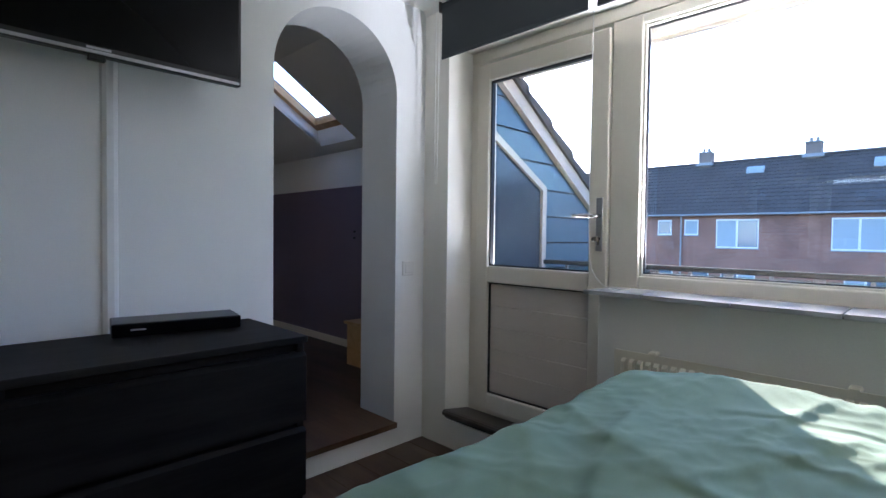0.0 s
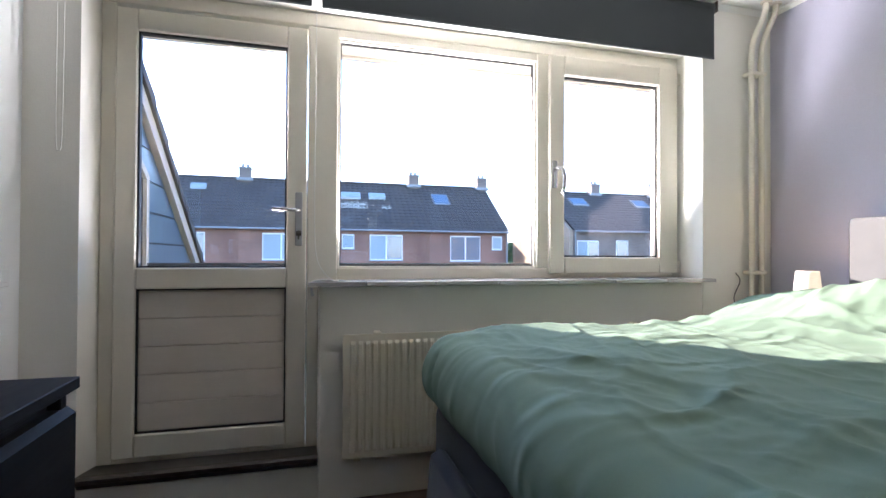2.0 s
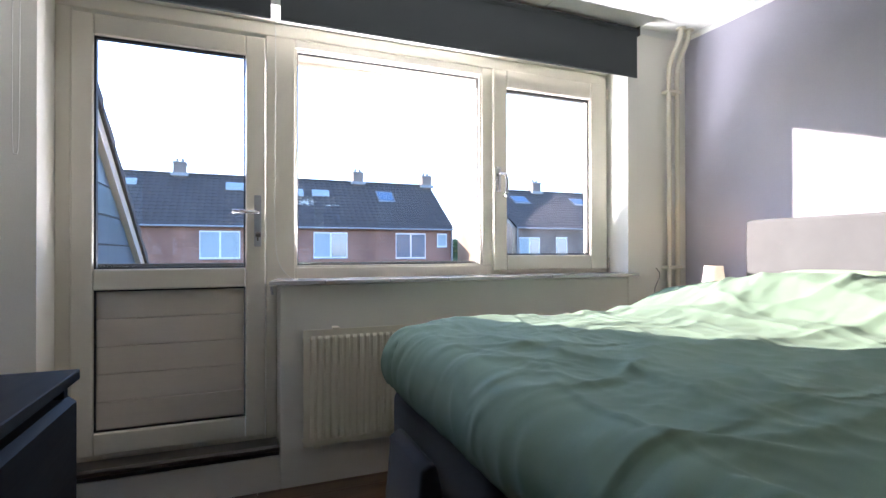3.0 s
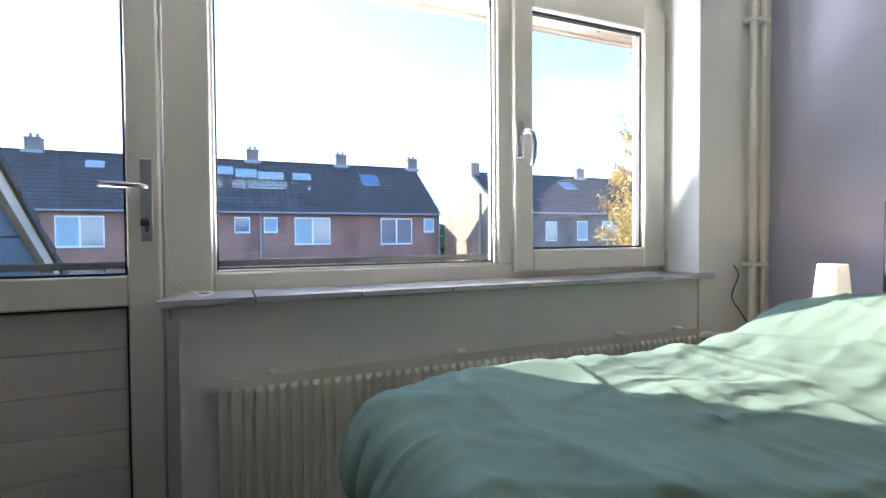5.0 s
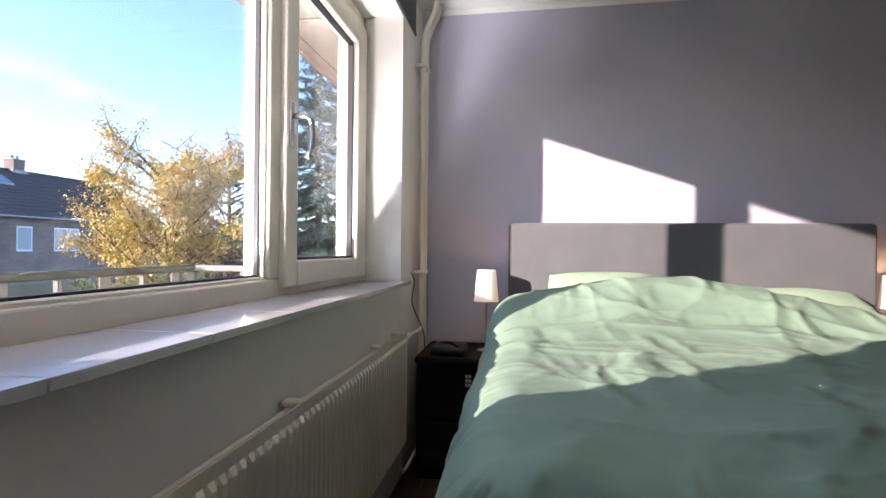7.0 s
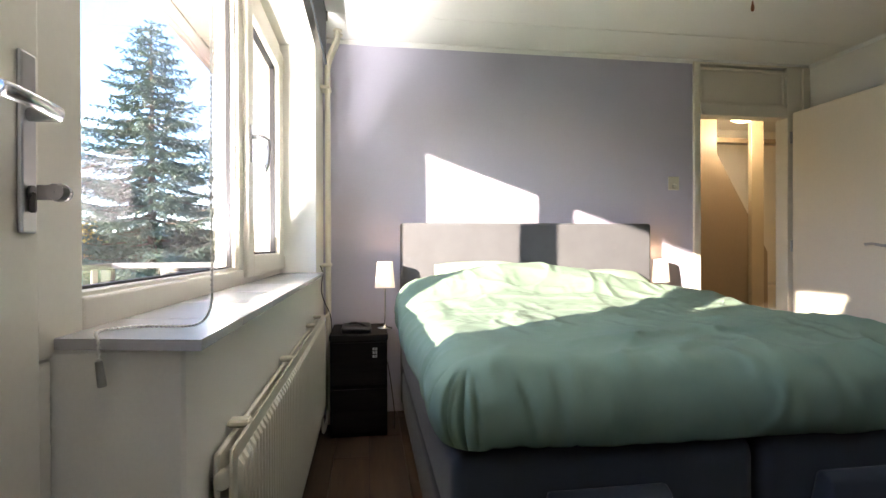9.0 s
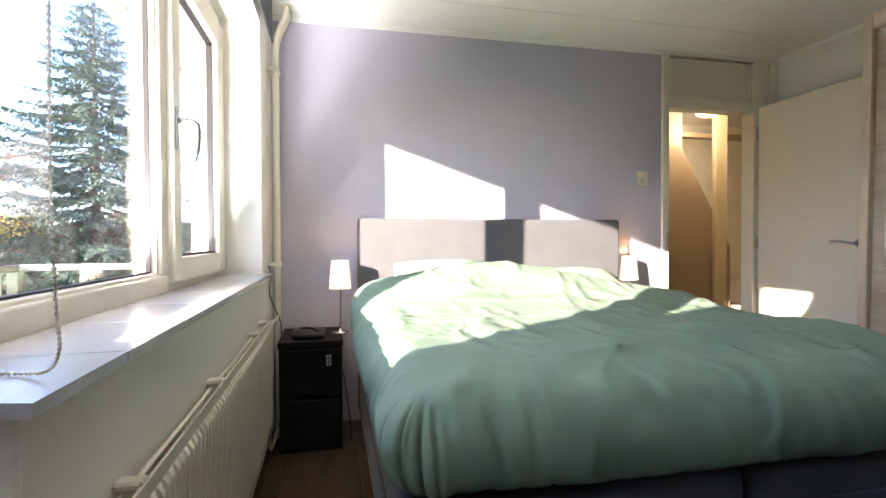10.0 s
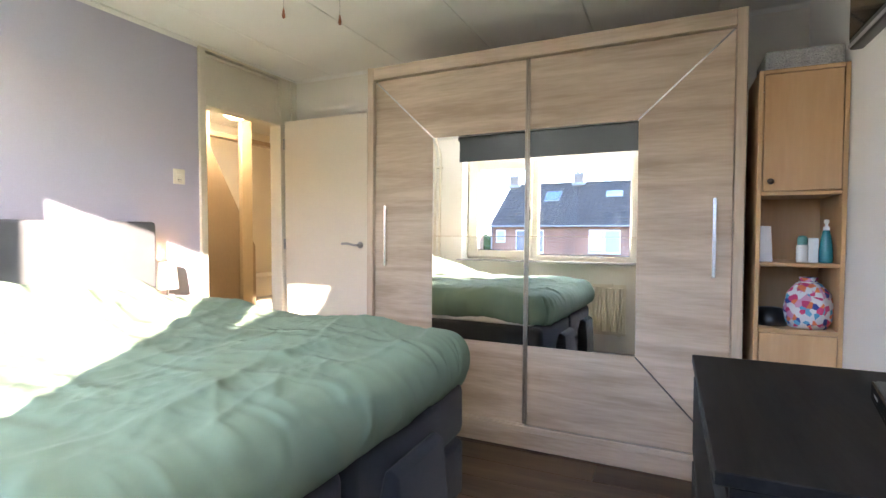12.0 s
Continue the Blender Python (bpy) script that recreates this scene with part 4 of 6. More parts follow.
for x0, x1, outer, y in ((WX0 + 0.05, 1.105, WX0 + 0.05, -3.231), (1.107, WX1 - 0.048, WX1 - 0.048, -3.233)):
    z0, z1 = 0.140, 2.234
    ix = MX0 if outer == x0 else MX1
    inn = x1 if outer == x0 else x0
    dr = part("sliding_door", bx(x0, x1, y - 0.022, y - 0.006, z0, z1), OAK, wd)
    g = 0.004
    sgn = 1 if outer == x0 else -1
    for nm, poly in (("top_panel", [(outer + sgn * g, z1), (inn, z1), (inn, MZ1), (ix + sgn * g, MZ1)]),
                     ("bottom_panel", [(outer + sgn * g, z0), (inn, z0), (inn, MZ0), (ix + sgn * g, MZ0)]),
                     ("side_panel", [(outer, z1 - g), (ix, MZ1 - g), (ix, MZ0 + g), (outer, z0 + g)])):
        part(nm, prism(bmesh.new(), poly, "Y", y - 0.005, y), OAK, dr)
    for za, zb in ((z1, MZ1), (z0, MZ0)):
        a, b = Vector((outer, y - 0.001, za)), Vector((ix, y - 0.001, zb))
        d = (b - a).normalized()
        nrm = Vector((-d.z, 0, d.x)) * 0.004
        bm = bmesh.new()
        prism(bm, [(a.x + nrm.x, a.z + nrm.z), (b.x + nrm.x, b.z + nrm.z), (b.x - nrm.x, b.z - nrm.z), (a.x - nrm.x, a.z - nrm.z)], "Y", y - 0.004, y + 0.0015)
        part("inlay_strip", bm, CHROME, dr, "thin silver inlay strip")
    m0, m1 = (MX0, 1.092) if outer == x0 else (1.120, MX1)
    for za, zb in ((MZ0 + 0.002, 1.222), (1.2245, MZ1 - 0.002)):
        part("mirror", bx(m0, m1, y - 0.0055, y - 0.001, za, zb), MIRROR, dr, "clear mirror panel")
    part("edge_profile", bx(1.0925 if outer == x0 else 1.1075, 1.1045 if outer == x0 else 1.1195, y - 0.02, y + 0.006, z0, z1, 0.002), BRONZE, dr, "bronze edge profile")
    hx = 0.159 if outer == x0 else 2.048
    hn = part("handle", bx(hx - 0.009, hx + 0.009, y + 0.018, y + 0.026, 1.026, 1.42, 0.002), CHROME, dr, "long silver bar handle")
    for zz in (1.055, 1.38):
        part("handle_post", bx(hx - 0.006, hx + 0.006, y, y + 0.018, zz, zz + 0.012), CHROME, hn)
    part("floor_track", bx(x0, x1, y - 0.004, y + 0.012, 0.1325, 0.1385, 0.001), CHROME if outer == x0 else OAK, wd)

# it leans back a little on the soft floor
wd.rotation_euler = (radians(0.9), 0, radians(-1.2))

# ---- tall beech cabinet in the corner ----
cb = thing("tall_cabinet", (-0.17, -3.36, 0), "tall narrow beech cabinet with one door and open shelves", "cabinet")
CX0, CX1, CYF, CYB = -0.346, -0.004, -3.18, -3.53
for x0, x1 in ((CX0, CX0 + 0.018), (CX1 - 0.018, CX1)):
    part("side_panel", bx(x0, x1, CYB, CYF, 0, 2.003, 0.002), BEECH, cb)
part("back_panel", bx(CX0 + 0.019, CX1 - 0.019, CYB, CYB + 0.006, 0.02, 1.98), BEECH, cb)
for z in (1.985, 1.425, 1.097, 0.79, 0.42, 0.06):
    part("shelf", bx(CX0 + 0.0185, CX1 - 0.0185, CYB + 0.007, CYF - 0.002, z, z + 0.018, 0.002), BEECH, cb)
cd = part("door", bx(CX0 + 0.022, CX1 - 0.022, CYF - 0.016, CYF + 0.002, 1.446, 1.981, 0.003), BEECH, cb)
part("knob", lathe(bmesh.new(), [(0.001, 0.024), (0.012, 0.022), (0.014, 0.014), (0.006, 0.006), (0.006, 0.0)], (-0.055, CYF + 0.002, 1.49), 16, "Y"), DARKMETAL, cd, smooth=True)
part("lower_door", bx(CX0 + 0.022, CX1 - 0.022, CYF - 0.016, CYF + 0.002, 0.08, 0.786, 0.003), BEECH, cb)

BOOKC = mat("white_card", (0.72, 0.72, 0.72), 0.6, var=0.05)
GREYBOX = mat("grey_woven_basket", (0.30, 0.31, 0.32), 0.9, var=0.35, scale=30, grain=120, bump=0.5)
solid("storage_basket", bx(-0.33, -0.03, -3.48, -3.20, 2.0035, 2.093, 0.01, 2), GREYBOX, "grey woven basket on top of the cabinet", "basket")
solid("white_booklet", prism(bmesh.new(), [(-0.028, 1.1155), (-0.085, 1.1155), (-0.075, 1.285), (-0.03, 1.287)], "Y", -3.30, -3.25), BOOKC, "white booklet standing on the cabinet shelf", "booklet")
DEO = mat("green_cap_plastic", (0.10, 0.28, 0.26), 0.35, var=0.05)
TEAL = mat("teal_bottle_plastic", (0.02, 0.22, 0.26), 0.18, var=0.08, spec=0.6)
b1 = thing("deodorant_bottle", (-0.20, -3.25, 1.115), "white deodorant roller with a green cap on the shelf", "bottle")
part("body", lathe(bmesh.new(), [(0.001, 0.0), (0.022, 0.0), (0.024, 0.01), (0.024, 0.075), (0.02, 0.082)], (-0.20, -3.25, 1.1155), 18), WHITEPL, b1, smooth=True)
part("cap", lathe(bmesh.new(), [(0.021, 0.082), (0.021, 0.11), (0.014, 0.124), (0.001, 0.126)], (-0.20, -3.25, 1.1155), 18), DEO, b1, "green cap", smooth=True)
solid("white_cream_box", bx(-0.262, -0.222, -3.29, -3.245, 1.1155, 1.23, 0.003), WHITEPL, "white cosmetics box on the shelf", "box")
b2 = thing("spray_bottle", (-0.29, -3.25, 1.115), "teal transparent spray bottle on the shelf", "bottle")
part("body", lathe(bmesh.new(), [(0.001, 0.0), (0.026, 0.0), (0.028, 0.01), (0.027, 0.06), (0.021, 0.11), (0.014, 0.145), (0.012, 0.15)], (-0.29, -3.25, 1.1155), 20), TEAL, b2, smooth=True)
part("pump", lathe(bmesh.new(), [(0.013, 0.15), (0.013, 0.165), (0.006, 0.168), (0.006, 0.18), (0.010, 0.182), (0.010, 0.198), (0.001, 0.20)], (-0.29, -3.25, 1.1155), 16), WHITEPL, b2, "white spray pump", smooth=True)

# gaily patterned cloth bag
bagm = bpy.data.materials.new("colour_splashed_cloth")
bagm.use_nodes = True
bn, bk = bagm.node_tree.nodes, bagm.node_tree.links
vo, rp, tcn = bn.new("ShaderNodeTexVoronoi"), bn.new("ShaderNodeValToRGB"), bn.new("ShaderNodeTexCoord")
vo.inputs["Scale"].default_value = 42
bk.new(tcn.outputs["Object"], vo.inputs["Vector"])
bk.new(vo.outputs["Color"], rp.inputs["Fac"])
rp.color_ramp.interpolation = "CONSTANT"
el = rp.color_ramp.elements
el[0].position, el[0].color = 0.0, (0.70, 0.68, 0.70, 1)
el[1].position, el[1].color = 0.38, (0.60, 0.05, 0.16, 1)
for ps, cl in ((0.50, (0.03, 0.06, 0.28, 1)), (0.58, (0.75, 0.20, 0.08, 1)), (0.66, (0.10, 0.35, 0.55, 1)), (0.74, (0.65, 0.30, 0.45, 1)), (0.82, (0.72, 0.70, 0.70, 1))):
    e = el.new(ps)
    e.color = cl
bk.new(rp.outputs["Color"], bn["Principled BSDF"].inputs["Base Color"])
bn["Principled BSDF"].inputs["Roughness"].default_value = 0.7
bag = thing("drawstring_bag", (-0.23, -3.28, 0.808), "white cloth drawstring bag with bright splashes of colour", "bag")
bm = lathe(bmesh.new(), [(0.001, 0.0), (0.075, 0.0), (0.092, 0.03), (0.098, 0.09), (0.085, 0.16), (0.05, 0.205), (0.03, 0.215), (0.038, 0.235), (0.001, 0.232)], (-0.235, -3.29, 0.8085), 28)
for v in bm.verts:
    a = math.atan2(v.co.y + 3.29, v.co.x + 0.235)
    k = 1 + 0.06 * math.sin(7 * a) * (v.co.z - 0.81) / 0.2
    v.co.x, v.co.y = -0.235 + (v.co.x + 0.235) * k, -3.29 + (v.co.y + 3.29) * k
part("bag", bm, bagm, bag, smooth=True)
part("cord", tube(bmesh.new(), [(-0.235 + 0.036 * math.cos(a / 3), -3.29 + 0.036 * math.sin(a / 3), 1.022) for a in range(20)], 0.003, 6), CORD, bag)
solid("dark_hat", lathe(bmesh.new(), [(0.001, 0.085), (0.05, 0.08), (0.068, 0.03), (0.072, 0.0), (0.06, 0.0)], (-0.09, -3.31, 0.8085), 24), BLACK, "soft black cap lying on the shelf", "cap", smooth=True)

# ---- dresser with box, television ----
ds = thing("chest_of_drawers", (0.05, -1.77, 0), "black-brown chest of drawers against the wall", "chest of drawers")
DX0, DX1, DYA, DYB, DH = -0.19, 0.296, -2.19, -1.352, 0.872
part("top", bx(DX0, DX1, DYA, DYB, DH - 0.024, DH, 0.002), BLACKBROWN, ds)
part("side_panel", bx(DX0, DX1 - 0.022, DYB - 0.03, DYB - 0.004, 0, DH - 0.025, 0.002), BLACKBROWN, ds)
part("side_panel", bx(DX0, DX1 - 0.022, DYA + 0.004, DYA + 0.03, 0, DH - 0.025, 0.002), BLACKBROWN, ds)
part("body", bx(DX0, DX1 - 0.045, DYA + 0.031, DYB - 0.031, 0.02, DH - 0.026), BLACKBROWN, ds)
for k in range(3):
    z0 = 0.03 + k * 0.269
    part("drawer_front", prism(bmesh.new(), [(DX1 - 0.044, z0), (DX1 - 0.006, z0), (DX1 - 0.006, z0 + 0.232), (DX1 - 0.022, z0 + 0.245), (DX1 - 0.044, z0 + 0.245)], "Y", DYA + 0.003, DYB - 0.002), BLACKBROWN, ds)
stb = thing("set_top_box", (-0.05, -1.63, DH), "flat black media player on the chest of drawers", "media player")
part("case", bx(-0.125, 0.045, -1.855, -1.445, DH + 0.004, DH + 0.050, 0.004), BLACK, stb)
part("front_panel", bx(0.0455, 0.052, -1.853, -1.447, DH + 0.006, DH + 0.048, 0.003), SCREEN, stb)
part("badge", bx(0.0522, 0.0526, -1.80, -1.755, DH + 0.026, DH + 0.031), SILVERPL, stb)
for yy in (-1.82, -1.48):
    part("foot", cyl(bmesh.new(), (-0.05, yy, DH), (-0.05, yy, DH + 0.005), 0.012), BLACK, stb)
stb.location = (-0.118, -1.635, DH)
stb.rotation_euler = (0, 0, radians(-10))

tele = thing("television", (-0.15, -1.90, 1.82), "black flat-screen television mounted on the wall", "television")
part("screen_case", bx(-0.165, -0.128, -2.385, -1.411, 1.818, 2.378, 0.006, 2), BLACK, tele)
part("screen", bx(-0.1279, -0.1255, -2.373, -1.423, 1.848, 2.366), SCREEN, tele)
part("chin_strip", bx(-0.1278, -0.1235, -2.375, -1.421, 1.821, 1.832, 0.001), SILVERPL, tele, "silver strip under the screen")
part("badge", bx(-0.1254, -0.1250, -1.925, -1.855, 1.835, 1.843), SILVERPL, tele)
part("sensor", bx(-0.150, -0.124, -1.92, -1.87, 1.800, 1.8175, 0.003), BLACK, tele)
part("wall_bracket", bx(XW + 0.0005, -0.166, -2.0, -1.80, 2.0, 2.2, 0.01), DARKMETAL, tele)
duct = thing("cable_duct", (XW, -1.82, 0), "white cable duct running down from the television", "cable duct")
bm = bmesh.new()
prism(bm, [(XW + 0.0005, -1.848), (XW + 0.012, -1.843), (XW + 0.021, -1.830), (XW + 0.021, -1.808), (XW + 0.012, -1.795), (XW + 0.0005, -1.790)], "Z", 0.02, 2.05)
part("cover", bm, WHITEPL, duct)

# ---- switches ----


def switch(name, x, y0, y1, z0, z1, s, material, label):
    t = thing(name, (x, (y0 + y1) / 2, z0), label, "switch")
    part("plate", bx(x, x + s * 0.009, y0, y1, z0, z1, 0.003), material, t)
    return t


sw = switch("light_switch", XW + 0.0005, -0.372, -0.285, 0.995, 1.08, 1, WHITEPL, "square white light switch beside the arch")
part("rocker", bx(XW + 0.0096, XW + 0.014, -0.354, -0.303, 1.012, 1.063, 0.002), WHITEPL, sw)
so_ = switch("wall_socket", XE - 0.0005, -2.845, -2.757, 1.573, 1.675, -1, SOCKET, "ivory light switch with socket on the lilac wall")
part("rocker", bx(XE - 0.0098, XE - 0.014, -2.83, -2.772, 1.635, 1.665, 0.002), SOCKET, so_)
part("socket_ring", lathe(bmesh.new(), [(0.024, 0.0), (0.024, -0.004), (0.019, -0.004), (0.019, -0.001), (0.001, -0.001)], (XE - 0.0098, -2.801, 1.603), 20, "X"), SOCKET, so_, smooth=True)
for dy in (-0.009, 0.009):
    part("contact", cyl(bmesh.new(), (XE - 0.0112, -2.801 + dy, 1.603), (XE - 0.0135, -2.801 + dy, 1.603), 0.003, seg=8), BLACK, so_)

# pull cords of the ceiling fitting
CHERRY = wood("cherry_drop", (0.20, 0.07, 0.03), (0.30, 0.11, 0.05), "Z")
for x, y, z in ((2.06, -2.334, 2.30), (1.853, -2.496, 2.295)):
    pc = thing("pull_cord", (x, y, z), "thin pull cord with a turned wooden drop", "pull cord", "pull cords on the ceiling")
    part("cord", cyl(bmesh.new(), (x, y, z + 0.02), (x, y, H), 0.0012, seg=6), STEEL_DULL, pc)
    part("drop", lathe(bmesh.new(), [(0.001, 0.022), (0.003, 0.02), (0.006, 0.0), (0.0085, -0.014), (0.006, -0.026), (0.001, -0.03)], (x, y, z), 12), CHERRY, pc, smooth=True)

# ---- landing behind the open door ----
LX0, LX1, LY0, LY1 = XE + 0.10, 5.0, -5.9, -2.75
solid("floor_landing", bx(LX0 - 0.1, LX1 + 0.1, LY0, LY1, -0.12, 0.0), FLOORWOOD, "dark landing floor", kind="structure")
bm = bmesh.new()
box(bm, LX1, LX1 + 0.1, LY0, LY1, -0.1, 2.5)
box(bm, LX0, LX1 + 0.1, LY1, LY1 + 0.1, -0.1, 2.5)
box(bm, LX0 - 0.1, LX1 + 0.1, LY0 - 0.1, LY0, -0.1, 2.5)
box(bm, XE, LX0, LY0, YS - 0.121, -0.1, 2.5)
solid("wall_landing", bm, LANDWALL, "warm cream landing wall", kind="structure")
solid("ceiling_landing", bx(LX0 - 0.05, LX1 + 0.1, LY0, LY1 + 0.1, 2.46, 2.56), LANDWALL, "cream landing ceiling", kind="structure")
stair = thing("attic_staircase", (4.3, -4.0, 0), "ochre painted staircase on the landing", "staircase")
part("stringer", prism(bmesh.new(), [(-2.9, 0.0), (-4.54, 0.0), (-4.533, 1.091), (-3.965, 2.076), (-3.965, 2.45), (-2.9, 2.45)], "X", 4.45, 4.485), LANDBROWN, stair, "brown stair panel")
part("newel_post", bx(4.40, 4.449, -4.452, -4.312, 0.0, 2.455, 0.004), LANDWOOD, stair)
part("beam", bx(4.62, 4.72, -5.6, -3.3, 2.23, 2.28, 0.004), LANDBROWN, stair)
part("beam", bx(4.20, 4.61, -5.2, -5.13, 2.25, 2.30, 0.004), LANDBROWN, stair)
for k, (z, ya) in enumerate(((0.24, -4.58), (0.45, -4.545), (0.70, -4.545))):
    part("tread", bx(4.40 + 0.09 * k, 4.995, -5.55, ya, z, z + 0.035, 0.008, 2), LANDWALL, stair)
    part("riser", bx(4.43 + 0.09 * k, 4.99, -5.55, ya - 0.03, z - 0.20, z - 0.001), LANDWALL, stair)
cl = thing("ceiling_lamp", (4.23, -4.08, 2.40), "round glowing ceiling lamp on the landing", "ceiling lamp")
part("base", cyl(bmesh.new(), (4.23, -4.08, 2.435), (4.23, -4.08, 2.459), 0.12, seg=28), WHITEPL, cl)
part("globe", lathe(bmesh.new(), [(0.115, 2.434), (0.125, 2.41), (0.105, 2.37), (0.06, 2.345), (0.001, 2.338)], (4.23, -4.08, 0), 28), GLOBE, cl, smooth=True)
lamp("landing_light", "POINT", 0.9, (1.0, 0.86, 0.62), pose(4.23, -4.08, 2.26), soft=0.07)

# ---- side room seen through the arch ----
WXI, WXO, KY = XW - 0.33, -4.4, 0.49
SLOPE = 0.63
solid("floor_side_room", bx(WXO - 0.1, WXI + 0.001, -2.6, KY + 0.1, STEP - 0.1, STEP - 0.001), FLOORWOOD, "brown floor of the side room", kind="structure")
solid("wall_knee", bx(WXO, WXI, KY, KY + 0.08, STEP - 0.1, 1.69), PLUM, "plum painted knee wall of the side room", kind="structure")
solid("wall_knee_upper", bx(WXO, WXI, KY + 0.012, KY + 0.08, 1.69, 2.06), CREAM_WALL, "cream strip above the plum wall", kind="structure")
bm = bmesh.new()
box(bm, WXO - 0.1, WXO, -2.6, KY + 0.1, STEP - 0.1, 2.7)
box(bm, WXO - 0.1, WXI, -2.7, -2.6, STEP - 0.1, 2.7)
solid("wall_side_room", bm, WHITE_WALL, "white walls of the side room", kind="structure")
# sloping ceiling with the roof-window opening
VX0, VX1, VY0, VY1 = -2.52, -1.91, -0.36, 0.40


def zs(y, lift=0.0):
    return 2.05 + SLOPE * (KY - y) + lift


YT = KY - (2.60 - 2.05) / SLOPE
bm = bmesh.new()
for x0, x1, y0, y1 in ((WXO, VX0, YT, KY + 0.02), (VX1, WXI, YT, KY + 0.02), (VX0, VX1, VY1, KY + 0.02)):
    prism(bm, [(y0, zs(y0)), (y1, zs(y1)), (y1, zs(y1, 0.03)), (y0, zs(y0, 0.03))], "X", x0, x1)
box(bm, WXO, WXI, -2.6, YT, 2.60, 2.64)
solid("ceiling_side_room", bm, CREAM_WALL, "sloping plastered ceiling of the side room", kind="structure")
rw = thing("roof_window", ((VX0 + VX1) / 2, 0.0, 2.4), "pine roof window with a white lined opening", "roof window", kind="structure")
for x0, x1 in ((VX0 - 0.012, VX0), (VX1, VX1 + 0.012)):
    part("lining", prism(bmesh.new(), [(VY0 - 0.1, zs(VY0 - 0.1, 0.03)), (VY1, zs(VY1, 0.0)), (VY1, zs(VY1, 0.16)), (VY0 - 0.1, zs(VY0 - 0.1, 0.16))], "X", x0, x1), WHITE_WALL, rw)
part("lining", prism(bmesh.new(), [(VY1, zs(VY1)), (VY1 + 0.012, zs(VY1)), (VY1 - 0.05, zs(VY1, 0.22)), (VY1 - 0.062, zs(VY1, 0.22))], "X", VX0, VX1), WHITE_WALL, rw)
for x0, x1, y0, y1 in ((VX0, VX0 + 0.06, VY0 - 0.1, VY1 - 0.03), (VX1 - 0.06, VX1, VY0 - 0.1, VY1 - 0.03), (VX0 + 0.06, VX1 - 0.06, VY1 - 0.10, VY1 - 0.03)):
    part("frame", prism(bmesh.new(), [(y0, zs(y0, 0.12)), (y1, zs(y1, 0.12)), (y1, zs(y1, 0.19)), (y0, zs(y0, 0.19))], "X", x0, x1), PINE, rw)
p = part("pane", prism(bmesh.new(), [(VY0 - 0.1, zs(VY0 - 0.1, 0.150)), (VY1 - 0.1, zs(VY1 - 0.1, 0.150)), (VY1 - 0.1, zs(VY1 - 0.1, 0.156)), (VY0 - 0.1, zs(VY0 - 0.1, 0.156))], "X", VX0 + 0.06, VX1 - 0.06), GLASS, rw)
p.visible_shadow = False
solid("baseboard_side_room", bx(WXO, -1.66, KY - 0.014, KY - 0.0005, STEP, STEP + 0.07, 0.003), PAINTWOOD, "cream skirting of the side room", kind="structure")
wc = thing("low_wooden_chest", (-1.45, 0.2, STEP), "low lacquered pine chest by the knee wall", "chest")
part("body", bx(-1.63, -1.10, 0.12, KY - 0.02, STEP, STEP + 0.34, 0.004), PINE, wc)
part("top", bx(-1.65, -1.08, 0.10, KY - 0.016, STEP + 0.341, STEP + 0.365, 0.004), PINE, wc)
spot = thing("ceiling_spot", (-1.20, -0.72, 2.60), "small recessed ceiling spot in the side room", "spot lamp")
part("rim", lathe(bmesh.new(), [(0.045, 0.0), (0.045, -0.006), (0.034, -0.006), (0.030, 0.0)], (-1.20, -0.72, 2.599), 20), STEEL_DULL, spot, smooth=True)
for z in (1.20, 1.26):
    solid("wall_hook", cyl(bmesh.new(), (-2.05, KY - 0.0005, z), (-2.05, KY - 0.016, z), 0.011, seg=12), BLACK, "small black hook on the plum wall", "hook", "hooks on the plum wall")

# ---- balcony, eaves and the wing's side wall ----
solid("ground", bx(-400, 400, -400, 800, -3.3, -2.95), GRASS, "gardens behind the houses", kind="structure")
solid("balcony_floor", bx(-0.22, 2.86, 0.141, 0.93, -0.18, 0.02), CONCRETE, "concrete balcony floor", kind="structure")
eaves = thing("eaves", (1.84, 0.3, 2.3), "cream panelled roof overhang over the balcony", "eaves", kind="structure")
part("soffit", bx(-0.22, 3.9, 0.141, 0.48, 2.318, 2.35), SOFFIT, eaves)
part("fascia", bx(-0.22, 3.9, 0.481, 0.52, 2.300, 2.58, 0.004), SOFFIT, eaves)
for i in range(-1, 4):
    x0 = 1.115 + 0.87 * i
    if x0 > -0.2:
        part("panel", bx(x0, min(x0 + 0.79, 3.89), 0.150, 0.405, 2.306, 2.3175, 0.003), SOFFIT, eaves)
        part("groove", bx(x0, min(x0 + 0.79, 3.89), 0.4055, 0.412, 2.3095, 2.3175), SEAL, eaves)
solid("gutter", tube(bmesh.new(), [(-0.2, 0.53, 2.50), (1.7, 0.53, 2.50), (3.95, 0.53, 2.50)], 0.045, 12), SOFFIT, "white rain gutter on the overhang", kind="structure")
solid("outer_wall", bx(XW - 0.3, 5.2, -6.1, 0.44, 2.60, 2.75), CONCRETE, "flat roof structure above the room", kind="structure")
bm = bmesh.new()
box(bm, XE + 0.301, 5.2, -2.6, 0.14, -2.95, 2.6)
box(bm, XW - 0.3, XE + 0.3, YS - 0.2, 0.139, -2.95, -0.13)
for x0, x1, z0, z1 in ((XW - 0.3, FX0, -0.13, 2.29), (FX1 + 0.07, XE + 0.3, -0.13, 2.29), (0.80, FX1 + 0.069, 0.021, 0.94)):
    box(bm, x0, x1, 0.1405, 0.16, z0, z1)
solid("wall_outer_house", bm, BRICK, "brick outer wall of the house", kind="structure")

